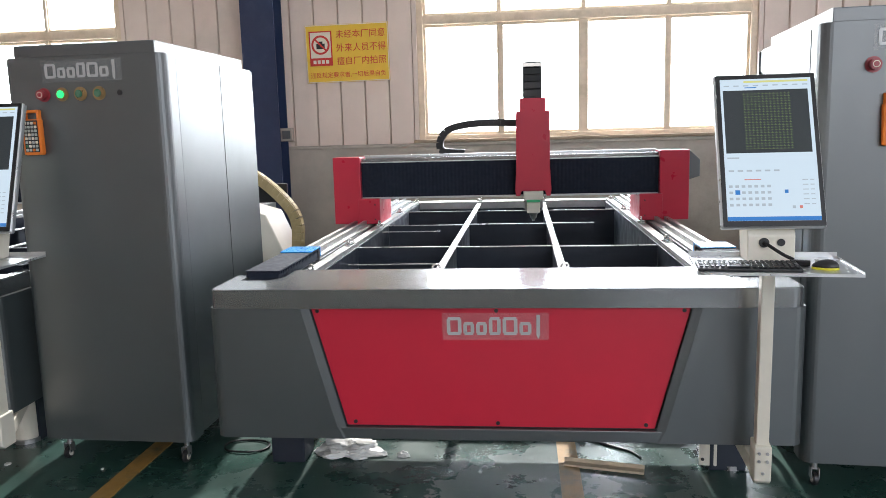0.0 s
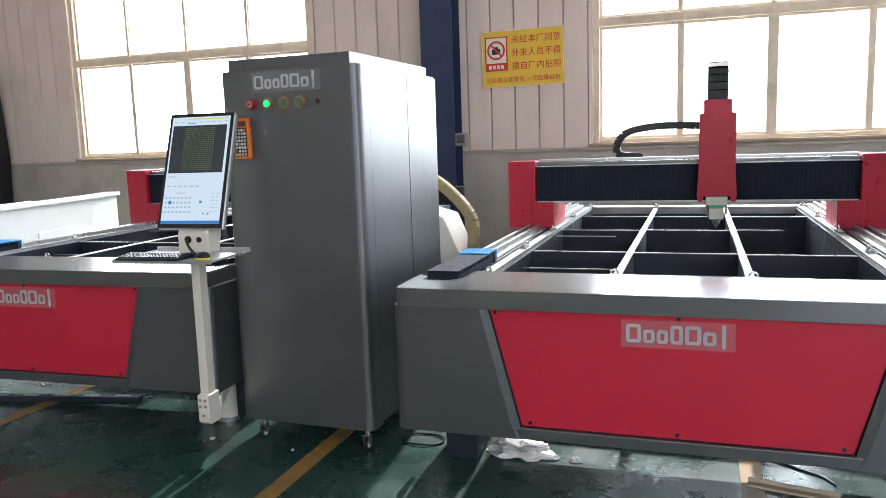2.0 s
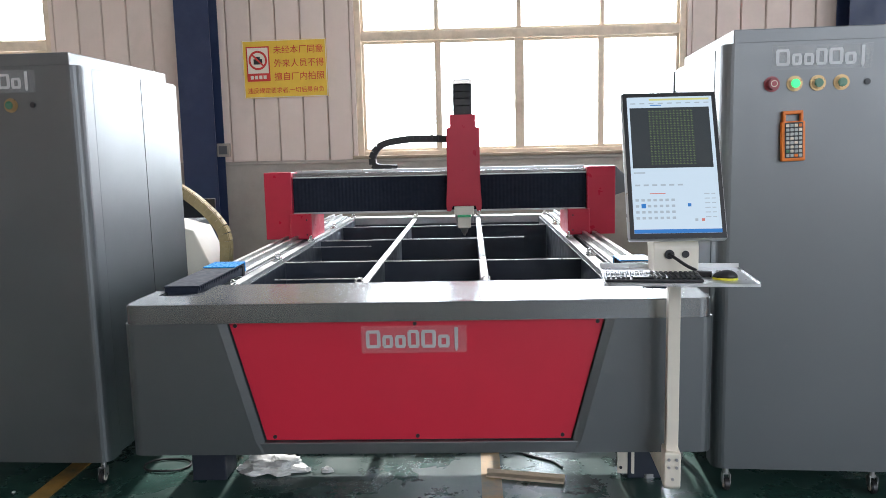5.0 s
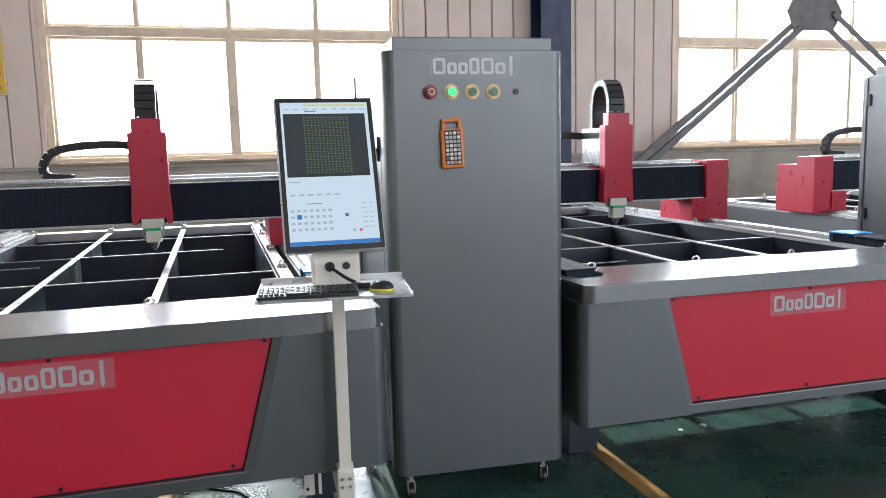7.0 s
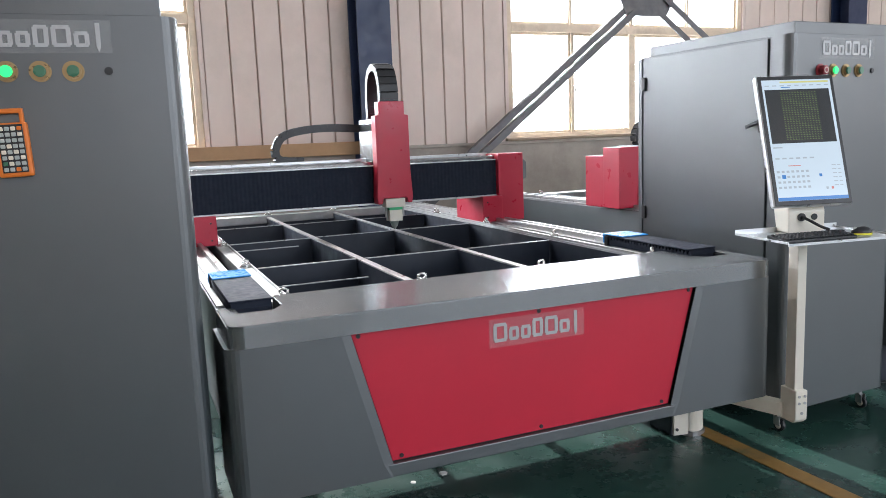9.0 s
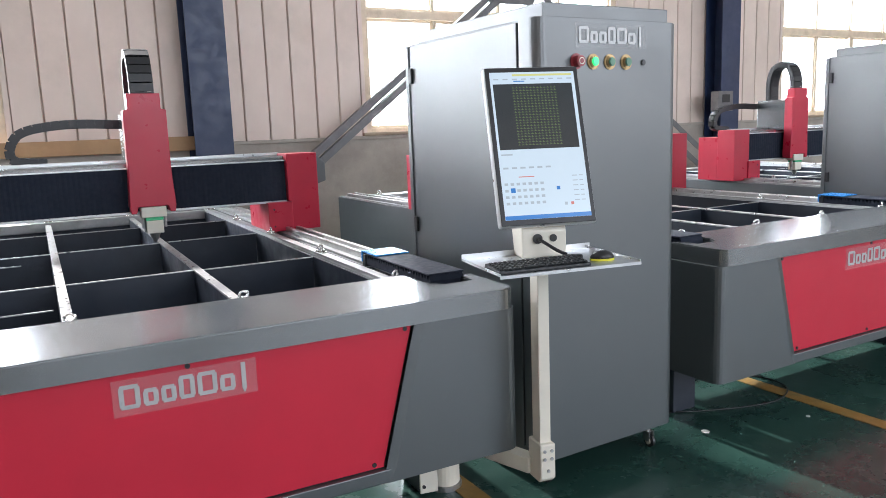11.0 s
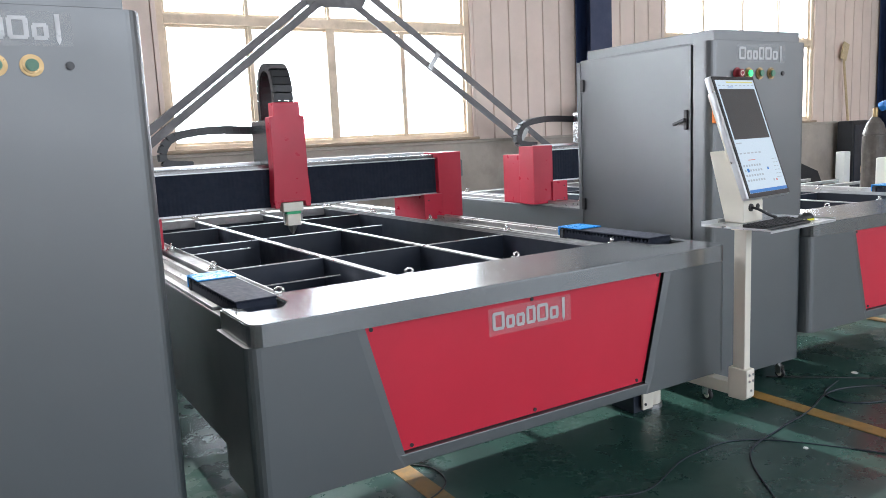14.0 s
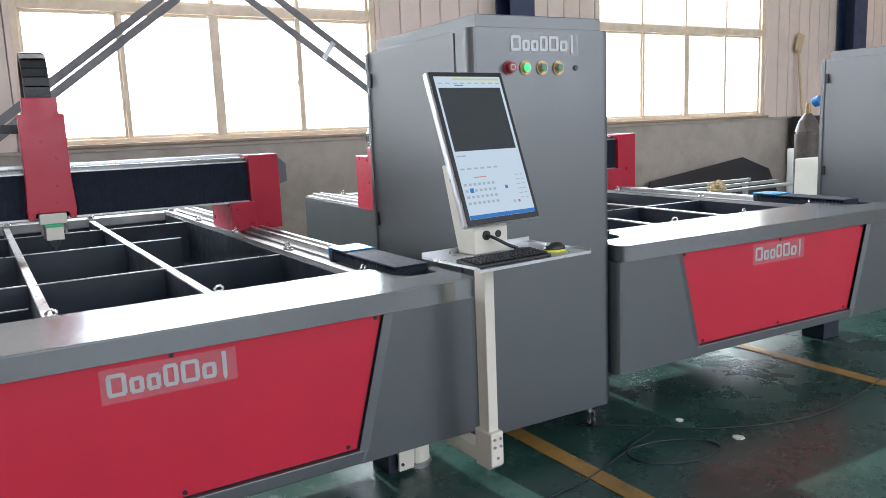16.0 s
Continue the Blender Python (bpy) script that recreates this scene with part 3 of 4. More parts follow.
def build_machine(m, label, gy, hx, extra=0):
    mc = thing("laser_cutter", m, label, "laser cutter", "row of laser cutters")
    # front skirt: flat middle with trapezoid bay, side cheeks proud
    lo, hi = 0.27, 0.812
    part("front_plate", box(-1.0, 1.0, 0.006, 0.03, lo, hi), GREY, mc)
    for s in (-1, 1):
        poly = [(s * 0.99, lo), (s * 0.625, lo), (s * 0.652, 0.325), (s * 0.78, hi), (s * 0.99, hi)]
        ck = bmesh.new()
        # cheek with sloped inner edge
        f = [ck.verts.new((x, -0.028, z)) for x, z in poly]
        inner = [(s * 0.99, lo), (s * 0.595, lo), (s * 0.617, 0.325), (s * 0.745, hi), (s * 0.99, hi)]
        g = [ck.verts.new((x, -0.021, z)) for x, z in inner]
        ck.faces.new(f)
        ck.faces.new(g[::-1])
        for i in range(5):
            ck.faces.new((f[i], g[i], g[(i + 1) % 5], f[(i + 1) % 5]))
        part("front_cheek", ck, GREY, mc)
        poly = [(s * 1.163, -0.028), (s * 1.163, 0.32), (s * 1.14, 0.32), (s * 1.14, -0.005), (s * 0.99, -0.005), (s * 0.99, -0.028)]
        own = prism(poly, "z", lo, hi)
        es = [e for e in own.edges if abs(e.verts[0].co.z - e.verts[1].co.z) > 0.1 and abs(abs(e.verts[0].co.x) - 1.163) < 1e-4 and e.verts[0].co.y < 0]
        bmesh.ops.bevel(own, geom=es, offset=0.045, segments=5, affect="EDGES", profile=0.5)
        part("corner_panel", own, GREY, mc)
    part("lower_strip", box(-0.655, 0.655, -0.026, 0.006, lo, 0.318, 0.004), GREY, mc)
    rp = part("front_panel", prism([(-0.74, 0.807), (0.74, 0.807), (0.612, 0.322), (-0.612, 0.322)], "y", -0.006, 0.004, 0.0015), RED, mc, "red painted steel panel")
    for x, z in ((-0.715, 0.797), (0, 0.797), (0.715, 0.797), (-0.578, 0.337), (0, 0.337), (0.578, 0.337)):
        part("screw", cyl(0.008, 0, 0.004, seg=12, m=Matrix.Translation((x, -0.006, z)) @ Matrix.Rotation(radians(90), 4, "X")), KEYBLACK, rp)
    logo(rp, -0.005, -0.006, 0.735, 0.072, 0.385)
    # top cap with side tongues
    poly = [(-1.15, -0.042), (1.15, -0.042), (1.15, 0.3), (1.085, 0.26), (1.085, 0.17), (0.97, 0.17), (0.925, 0.24), (0.925, BED0), (-0.925, BED0), (-0.925, 0.24), (-0.97, 0.17), (-1.085, 0.17), (-1.085, 0.26), (-1.15, 0.3)]
    own = prism(poly, "z", 0.8145, 0.89)
    es = [e for e in own.edges if abs(e.verts[0].co.z - e.verts[1].co.z) > 0.05 and e.verts[0].co.y < 0]
    bmesh.ops.bevel(own, geom=es, offset=0.05, segments=6, affect="EDGES", profile=0.5)
    es = [e for e in own.edges if abs(e.verts[0].co.z - e.verts[1].co.z) < 0.01 and e.verts[0].co.z > 0.885 and e.calc_face_angle(0) > 0.6]
    bmesh.ops.bevel(own, geom=es, offset=0.005, segments=2, affect="EDGES")
    part("top_cap", own, GREY_TOP, mc, "grey gloss painted top sheet")
    # side frames
    for s in (-1, 1):
        part("side_frame", box(s * 0.965, s * 1.13, 0.32, 4.45, 0.33, 0.845, 0.008), GREY, mc)
        part("guide_bed", box(s * 0.975, s * 1.125, 0.5, 4.4, 0.845, 0.858, 0.002), GALV, mc)
        part("linear_rail", box(s * 1.005, s * 1.028, 0.9, 4.3, 0.858, 0.888, 0.003), STEEL, mc)
        part("rack", box(s * 1.075, s * 1.1, 0.9, 4.3, 0.858, 0.885, 0.002), STEEL, mc)
        # folded way cover with taped end
        zig = [(0.255 + k * 0.0123, 0.908 if k % 2 else 0.886) for k in range(53)]
        bl = prism([(0.255, 0.86)] + zig + [(0.895, 0.86)], "x", s * 0.955, s * 1.1)
        bw = part("way_cover", bl, BELLOWS, mc, "black folded cloth way cover")
        part("cover_sheet", box(s * 0.95, s * 1.105, 0.262, 0.92, 0.906, 0.914, 0.003), BELLOWS, bw)
        part("end_plate", box(s * 0.95, s * 1.105, 0.9, 0.93, 0.85, 0.905, 0.003), BLACK, bw)
        tp = box(s * 0.948, s * 1.108, 0.76, 0.94, 0.915, 0.921, 0.002)
        box(s * 0.948, s * 1.108, 0.931, 0.938, 0.87, 0.915, 0.0, tp)
        part("tape", tp, BLUE_TAPE, bw, "crumpled blue protective film")
        part("leg", box(s * 0.905, s * 1.06, 0.33, 0.49, 0.0, 0.33, 0.006), DARK, mc)
        part("leg", box(s * 0.86, s * 1.0, 3.9, 4.05, 0.0, 0.33, 0.006), DARK, mc)
        # pallet side beam
        sb = box(s * 0.855, s * 0.925, BED0, BED1, 0.80, 0.862, 0.004)
        box(s * 0.855, s * 0.862, BED0, BED1, 0.862, 0.874, bm=sb)
        beam = part("bed_beam", sb, GALV, mc, "galvanised steel bed beam")
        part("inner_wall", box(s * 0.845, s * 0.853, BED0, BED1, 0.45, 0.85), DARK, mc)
    part("bed_end_beam", box(-0.853, 0.853, BED1 - 0.07, BED1, 0.80, 0.866, 0.004), GALV, mc)
    part("bed_end_beam", box(-0.853, 0.853, BED0 + 0.002, BED0 + 0.05, 0.80, 0.862, 0.004), GALV, mc)
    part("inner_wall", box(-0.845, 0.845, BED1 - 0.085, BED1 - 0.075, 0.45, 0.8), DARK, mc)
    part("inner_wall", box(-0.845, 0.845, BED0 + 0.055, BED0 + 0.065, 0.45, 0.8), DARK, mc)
    # unseen sloped plate, added to keep sun off the floor behind the skirt
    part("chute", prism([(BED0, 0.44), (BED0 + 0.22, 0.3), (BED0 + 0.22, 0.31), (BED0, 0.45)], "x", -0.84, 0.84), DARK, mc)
    part("back_plate", box(-0.96, 0.96, 4.3, 4.4, 0.5, 0.85, 0.006), GREY, mc)
    # lengthwise bars: angle steel with dark web
    for x in (-0.29, 0.29):
        lb = box(x - 0.019, x + 0.019, BED0 + 0.05, BED1 - 0.07, 0.842, 0.85, 0.002)
        part("long_bar", lb, STEEL, mc, "bright steel angle bar")
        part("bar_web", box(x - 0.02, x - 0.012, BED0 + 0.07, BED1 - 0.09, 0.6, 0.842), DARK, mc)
    # cross slats: thin upright blades, some of them cut short
    cuts = [(-0.843, -0.31), (-0.27, 0.27), (0.31, 0.843)]
    for k, (y, spans) in enumerate([(1.36, (0, 1, 2)), (2.4, (0, 1, 2)), (3.35, (0, 1, 2))]):
        for c in spans:
            a, b = cuts[c]
            yy = y + (0.02 * c if k == 1 else -0.015 * c)
            if k == 1 and c == 2 and extra:
                b = 0.6
            part("slat", box(a, b, yy - 0.002, yy + 0.002, 0.55, 0.846), DARK, mc)
            # the blade's sunlit top edge is put in as a brighter material
            part("slat_edge", box(a, b, yy - 0.006, yy + 0.006, 0.8465, 0.851), STEEL, mc)
    part("slat_edge", box(-0.843, -0.45, 2.14, 2.15, 0.835, 0.84), STEEL, mc)
    part("slat_edge", box(-0.843, -0.33, 1.1, 1.107, 0.79, 0.795), STEEL, mc)
    if extra:
        part("offcut", box(0.02, 0.16, 1.0, 1.03, 0.75, 0.755, 0.001), GALV, mc)
    for x in (-0.87, -0.287, 0.291, 0.905):
        share("lifting_eye", EYE, mc, pose(x, BED0 + 0.05, 0.863 if abs(x) > 0.5 else 0.862, 0, 0, 35 * x))
        share("lifting_eye", EYE, mc, pose(x, BED1 - 0.03, 0.867, 0, 0, 60 * x))
    for x in (-0.885, 0.895):
        for k in range(1, 4):
            share("lifting_eye", EYE, mc, pose(x, BED0 + 0.03 + 0.905 * k, 0.863, 0, 0, 40 * k))
    # gantry
    g = part("gantry", box(-1.055, 1.055, gy + 0.06, gy + 0.3, 1.045, 1.325, 0.01), GREY_TOP, mc, "grey gantry beam with crimson end covers")
    n = 156
    zig = [(-1.04 + 2.08 * k / n, gy + (0.035 if k % 2 else 0.0365)) for k in range(n + 1)]
    bl = prism([(-1.04, gy + 0.06)] + zig + [(1.04, gy + 0.06)], "z", 1.05, 1.293)
    part("front_bellows", bl, BELLOWS, g, "black pleated bellows")
    part("bellows_rim", box(-1.04, 1.04, gy + 0.025, gy + 0.06, 1.293, 1.300, 0.002), ALU, g)
    part("bellows_rim", box(-1.04, 1.04, gy + 0.025, gy + 0.06, 1.037, 1.049, 0.002), ALU, g)
    part("top_rail", box(-1.055, 1.055, gy + 0.2, gy + 0.26, 1.325, 1.343, 0.003), ALU, g)
    for s in (-1, 1):
        cv = box(s * 1.042, s * 1.238, gy - 0.005, gy + 0.2, 0.862, 1.338, 0.006)
        box(s * 1.044, s * 1.236, gy + 0.2, gy + 0.44, 0.862, 1.27, 0.006, cv)
        part("end_cover", cv, RED_COVER, g, "crimson sheet metal end cover")
        part("lower_cover", box(s * 0.905, s * 1.06, gy - 0.02, gy + 0.44, 0.862, 1.043, 0.006), RED_COVER, g)
        part("lower_lip", box(s * 0.92, s * 1.06, gy - 0.01, gy + 0.4, 0.875, 0.8615, 0.002), CREAM, g)
        if s > 0:
            part("rear_housing", prism([(1.24, 1.333), (1.262, 1.333), (1.335, 1.265), (1.335, 1.15), (1.24, 1.12)], "y", gy + 0.12, gy + 0.34, 0.004), GREY, g)
        for z in (0.895, 1.0):
            part("cover_screw", cyl(0.006, 0, 0.003, seg=8, m=Matrix.Translation((s * 0.94, gy - 0.02, z)) @ Matrix.Rotation(radians(90), 4, "X")), KEYBLACK, g)
    # cutting head
    y0 = gy - 0.085
    head = Matrix.Translation((0, 0, -0.025))
    poly = [(hx + a, b) for a, b in [(-0.118, 1.072), (-0.09, 1.072), (-0.08, 1.108), (0.08, 1.108), (0.09, 1.072), (0.118, 1.072), (0.124, 1.115), (0.114, 1.29), (0.114, 1.645), (0.087, 1.65), (0.087, 1.735), (-0.087, 1.735), (-0.087, 1.65), (-0.114, 1.645), (-0.114, 1.29), (-0.124, 1.115)]]
    part("head_cover", prism(poly, "y", y0, y0 + 0.09, 0.004, seg=2), RED_COVER, g, "crimson cutting head cover").matrix_basis = head
    part("head_carriage", box(hx - 0.1, hx + 0.1, y0 + 0.092, y0 + 0.42, 1.345, 1.63, 0.008), GREY_TOP, g).matrix_basis = head
    nz = box(hx - 0.068, hx + 0.068, y0 + 0.0, y0 + 0.085, 1.047, 1.105, 0.004)
    box(hx - 0.045, hx + 0.045, y0 + 0.002, y0 + 0.08, 0.955, 1.028, 0.004, nz)
    part("nozzle_block", nz, CREAM, g, "pale cutting nozzle block").matrix_basis = head
    part("ceramic_band", box(hx - 0.046, hx + 0.046, y0 + 0.0, y0 + 0.082, 1.029, 1.046, 0.002), GREEN_BAND, g).matrix_basis = head
    cn = cyl(0.018, 0.915, 0.955, hx, y0 + 0.045, 16, r2=0.032)
    cyl(0.006, 0.897, 0.915, hx, y0 + 0.045, 12, r2=0.014, bm=cn)
    cyl(0.006, 0.965, 1.04, hx - 0.05, y0 + 0.045, 10, bm=cn)
    part("nozzle", cn, STEEL, g, smooth=False).matrix_basis = head
    for x in (-0.052, 0.052):
        part("nozzle_stud", cyl(0.008, 0.985, 1.09, hx + x * 1.15, y0 + 0.03, 10), STEEL, g).matrix_basis = head
    chain(g, [(hx, y0 + 0.06, 1.70), (hx, y0 + 0.06, 1.82), (hx, y0 + 0.11, 1.935), (hx, y0 + 0.2, 1.965), (hx, y0 + 0.29, 1.92), (hx, y0 + 0.33, 1.8), (hx, y0 + 0.33, 1.62)], 0.115, 0.045, "x", "upright_chain").matrix_basis = head
    # lying cable chain from head back to the beam
    yc = gy + 0.36
    chain(g, [(hx - 0.09, yc, 1.575), (hx - 0.3, yc, 1.585), (hx - 0.48, yc, 1.575), (hx - 0.62, yc, 1.54), (hx - 0.68, yc, 1.46), (hx - 0.66, yc, 1.385), (hx - 0.5, yc, 1.365)], 0.06, 0.045, "y", "lying_chain").matrix_basis = head
    return mc


#        x       y      turn  gantry head
MACHINES = [(-3.445, 2.376, 2.0, 2.42, 0.55, "painted grey and red gantry laser cutter with a dark sheet bed"),
            (-0.06, 2.21, 0.0, 2.433, 0.18, "slate grey laser cutter with red front panel and open slatted bed"),
            (3.12, 2.254, -1.31, 2.34, 0.235, "slate grey laser cutter with red front panel and raised cable loop"),
            (6.559, 2.275, 0.48, 2.365, -0.105, "slate grey laser cutter with red front panel beside a tall cabinet"),
            (9.743, 2.373, -2.22, 2.42, -0.45, "slate grey laser cutter with red front panel and bare bed bars")]
for k, (mx_, my_, turn_, gy_, hx_, lab) in enumerate(MACHINES):
    build_machine(pose(mx_, my_, 0, 0, 0, turn_), lab, gy_, hx_, k % 2)

# ---- control cabinets ----


def caster(parent, x, y):
    c = part("caster", cyl(0.013, 0.072, 0.118, x, y, 14), STEEL, parent, "swivel caster")
    for s in (-1, 1):
        part("fork", box(x + s * 0.015 - 0.0015, x + s * 0.015 + 0.0015, y - 0.026, y + 0.01, 0.03, 0.074), STEEL, c)
    part("fork_bridge", box(x - 0.0165, x + 0.0165, y - 0.012, y + 0.012, 0.066, 0.074, 0.002), STEEL, c)
    m = Matrix.Translation((x, y - 0.014, 0.029)) @ Matrix.Rotation(radians(90), 4, "Y")
    part("wheel", cyl(0.029, -0.011, 0.011, seg=24, m=m, bevel=0.004), KEYBLACK, c)
    part("hub", cyl(0.016, -0.0135, 0.0135, seg=14, m=m), CREAM, c)
    part("swivel_plate", box(x - 0.03, x + 0.03, y - 0.03, y + 0.03, 0.118, 0.126), STEEL, c)


def build_cabinet(m, label, depth=0.985):
    c = thing("control_cabinet", m, label, "cabinet", "control cabinets")
    W, Z0, Z1 = 0.745, 0.125, 1.858
    # front section with rounded corners
    own = prism([(0, 0), (W, 0), (W, 0.11), (0, 0.11)], "z", Z0, Z1)
    es = [e for e in own.edges if abs(e.verts[0].co.z - e.verts[1].co.z) > 1 and e.verts[0].co.y < 0.01]
    bmesh.ops.bevel(own, geom=es, offset=0.045, segments=6, affect="EDGES", profile=0.5)
    es = [e for e in own.edges if e.verts[0].co.z > Z1 - 0.001 and e.verts[1].co.z > Z1 - 0.001]
    bmesh.ops.bevel(own, geom=es, offset=0.004, segments=2, affect="EDGES")
    part("front_section", own, GREY, c)
    part("body", box(0.012, W - 0.012, 0.11, depth, Z0, Z1, 0.006), GREY, c)
    part("top_cover", box(0.045, W - 0.045, 0.02, depth - 0.03, Z1, 1.912, 0.004), GREY, c, "raised grey top cover")
    # side doors
    for s, x0, x1 in ((-1, 0.0, 0.012), (1, W - 0.012, W)):
        d = part("side_door", box(x0, x1, 0.125 if s < 0 else 0.111, depth - 0.01, Z0 + 0.03, Z1 - 0.01, 0.003), GREY, c)
        xo = x0 if s < 0 else x1
        if s < 0:
            h = part("handle", box(xo - 0.012, xo, 0.142, 0.163, 1.43, 1.53, 0.003), KEYBLACK, d, "black lever handle")
            part("lever", box(xo - 0.03, xo - 0.012, 0.145, 0.225, 1.472, 1.488, 0.004, rot=Matrix.Translation((0, 0.15, 1.48)) @ Matrix.Rotation(radians(-18), 4, "X") @ Matrix.Translation((0, -0.15, -1.48))), KEYBLACK, h)
            for z in (0.31, 1.71, 1.008):
                part("hinge", box(xo - 0.012, xo, depth - 0.05, depth - 0.022, z - 0.035, z + 0.035, 0.003), KEYBLACK, d)
        else:
            part("seam", box(xo, xo + 0.0015, 0.56, 0.564, Z0 + 0.03, Z1 - 0.01), KEYBLACK, d)
    part("edge_strip", box(-0.006, 0.0, depth - 0.02, depth + 0.01, Z0, Z1 - 0.01, 0.002), GREY, c)
    # front fittings
    logo(c, 0.37, -0.0005, 1.797, 0.062, 0.345)
    bz = 1.697
    R = Matrix.Rotation(radians(90), 4, "X")
    for i, x in enumerate((0.187, 0.272, 0.358, 0.445)):
        rg = part("button", cyl(0.030, 0, 0.006, seg=24, m=Matrix.Translation((x, 0, bz)) @ R, bevel=0.002), BRASS if i else BTN_RED, c, ("red emergency stop button", "lit green push button", "green push button", "green push button")[i])
        part("collar", cyl(0.022, 0.006, 0.013, seg=24, m=Matrix.Translation((x, 0, bz)) @ R, bevel=0.002), BRASS if i else BTN_RED, rg)
        part("cap", cyl(0.017 if i else 0.021, 0.013, 0.02 if i else 0.034, seg=24, m=Matrix.Translation((x, 0, bz)) @ R, bevel=0.003), (BTN_RED, BTN_LIT, BTN_GREEN, BTN_GREEN)[i], rg)
        if i == 0:
            part("arrow_ring", cyl(0.013, 0.034, 0.0348, seg=20, m=Matrix.Translation((x, 0, bz)) @ R), SIGN_WHITE, rg)
            part("arrow_core", cyl(0.010, 0.0348, 0.0354, seg=20, m=Matrix.Translation((x, 0, bz)) @ R), BTN_RED, rg)
    part("key_lock", cyl(0.012, 0, 0.006, seg=16, m=Matrix.Translation((0.54, 0, bz)) @ R, bevel=0.002), KEYBLACK, c)
    for x in (0.075, W - 0.075):
        for y in (0.085, depth - 0.1):
            caster(c, x, y)
    return c


CABINETS = [(-2.2, 2.478, -2.1), (1.161, 2.357, -4.09), (4.45, 2.286, 1.73), (7.842, 2.455, -1.43), (11.75, 2.45, 0)]
for cx, cy, turn_ in CABINETS:
    build_cabinet(pose(cx, cy, 0, 0, 0, turn_), "tall slate grey steel control cabinet with push buttons, on casters")

# ---- handheld remotes hung on the cabinets ----


def key_mesh(w, h, d, mat):
    bm = box(-w / 2, w / 2, -d, 0, -h / 2, h / 2, min(w, h) * 0.15, seg=1)
    me = bpy.data.meshes.new("key")
    bm.to_mesh(me)
    bm.free()
    me.materials.append(mat)
    return me


RKEYS = [key_mesh(0.0125, 0.0115, 0.003, KEYGREY), key_mesh(0.0125, 0.0115, 0.003, SIGN_WHITE), key_mesh(0.0125, 0.0115, 0.003, BTN_GREEN), key_mesh(0.0125, 0.0115, 0.003, ORANGE)]


def build_remote(m):
    r = thing("remote_control", m, "handheld machine remote in an orange silicone sleeve", "remote control", "remotes")
    sl = bmesh.new()
    box(-0.045, 0.045, -0.026, 0, -0.095, 0.06, 0.008, sl)
    for s in (-1, 1):
        box(s * 0.027, s * 0.038, -0.022, 0, 0.055, 0.098, 0.003, sl)
    box(-0.038, 0.038, -0.022, 0, 0.086, 0.1, 0.004, sl)
    part("sleeve", sl, ORANGE, r)
    fp = part("face_plate", box(-0.033, 0.033, -0.0285, -0.026, -0.082, 0.055, 0.002), KEYBLACK, r)
    random.seed(5)
    for i in range(4):
        for j in range(8):
            share("key", RKEYS[random.choice((0, 0, 0, 1, 1, 2, 3) if j in (0, 1, 6, 7) else (0, 0, 0, 1))], fp, pose(-0.0235 + i * 0.0157, -0.0285, 0.043 - j * 0.0165))
    return r


for k, x, z, lean in ((0, 0.125, 1.535, 0), (1, 0.268, 1.493, -2), (3, 0.05, 1.55, 0)):
    cx, cy, turn_ = CABINETS[k]
    build_remote(pose(cx, cy, 0, 0, 0, turn_) @ pose(x, -0.001, z, 0, lean, 0))

# ---- monitor stands ----


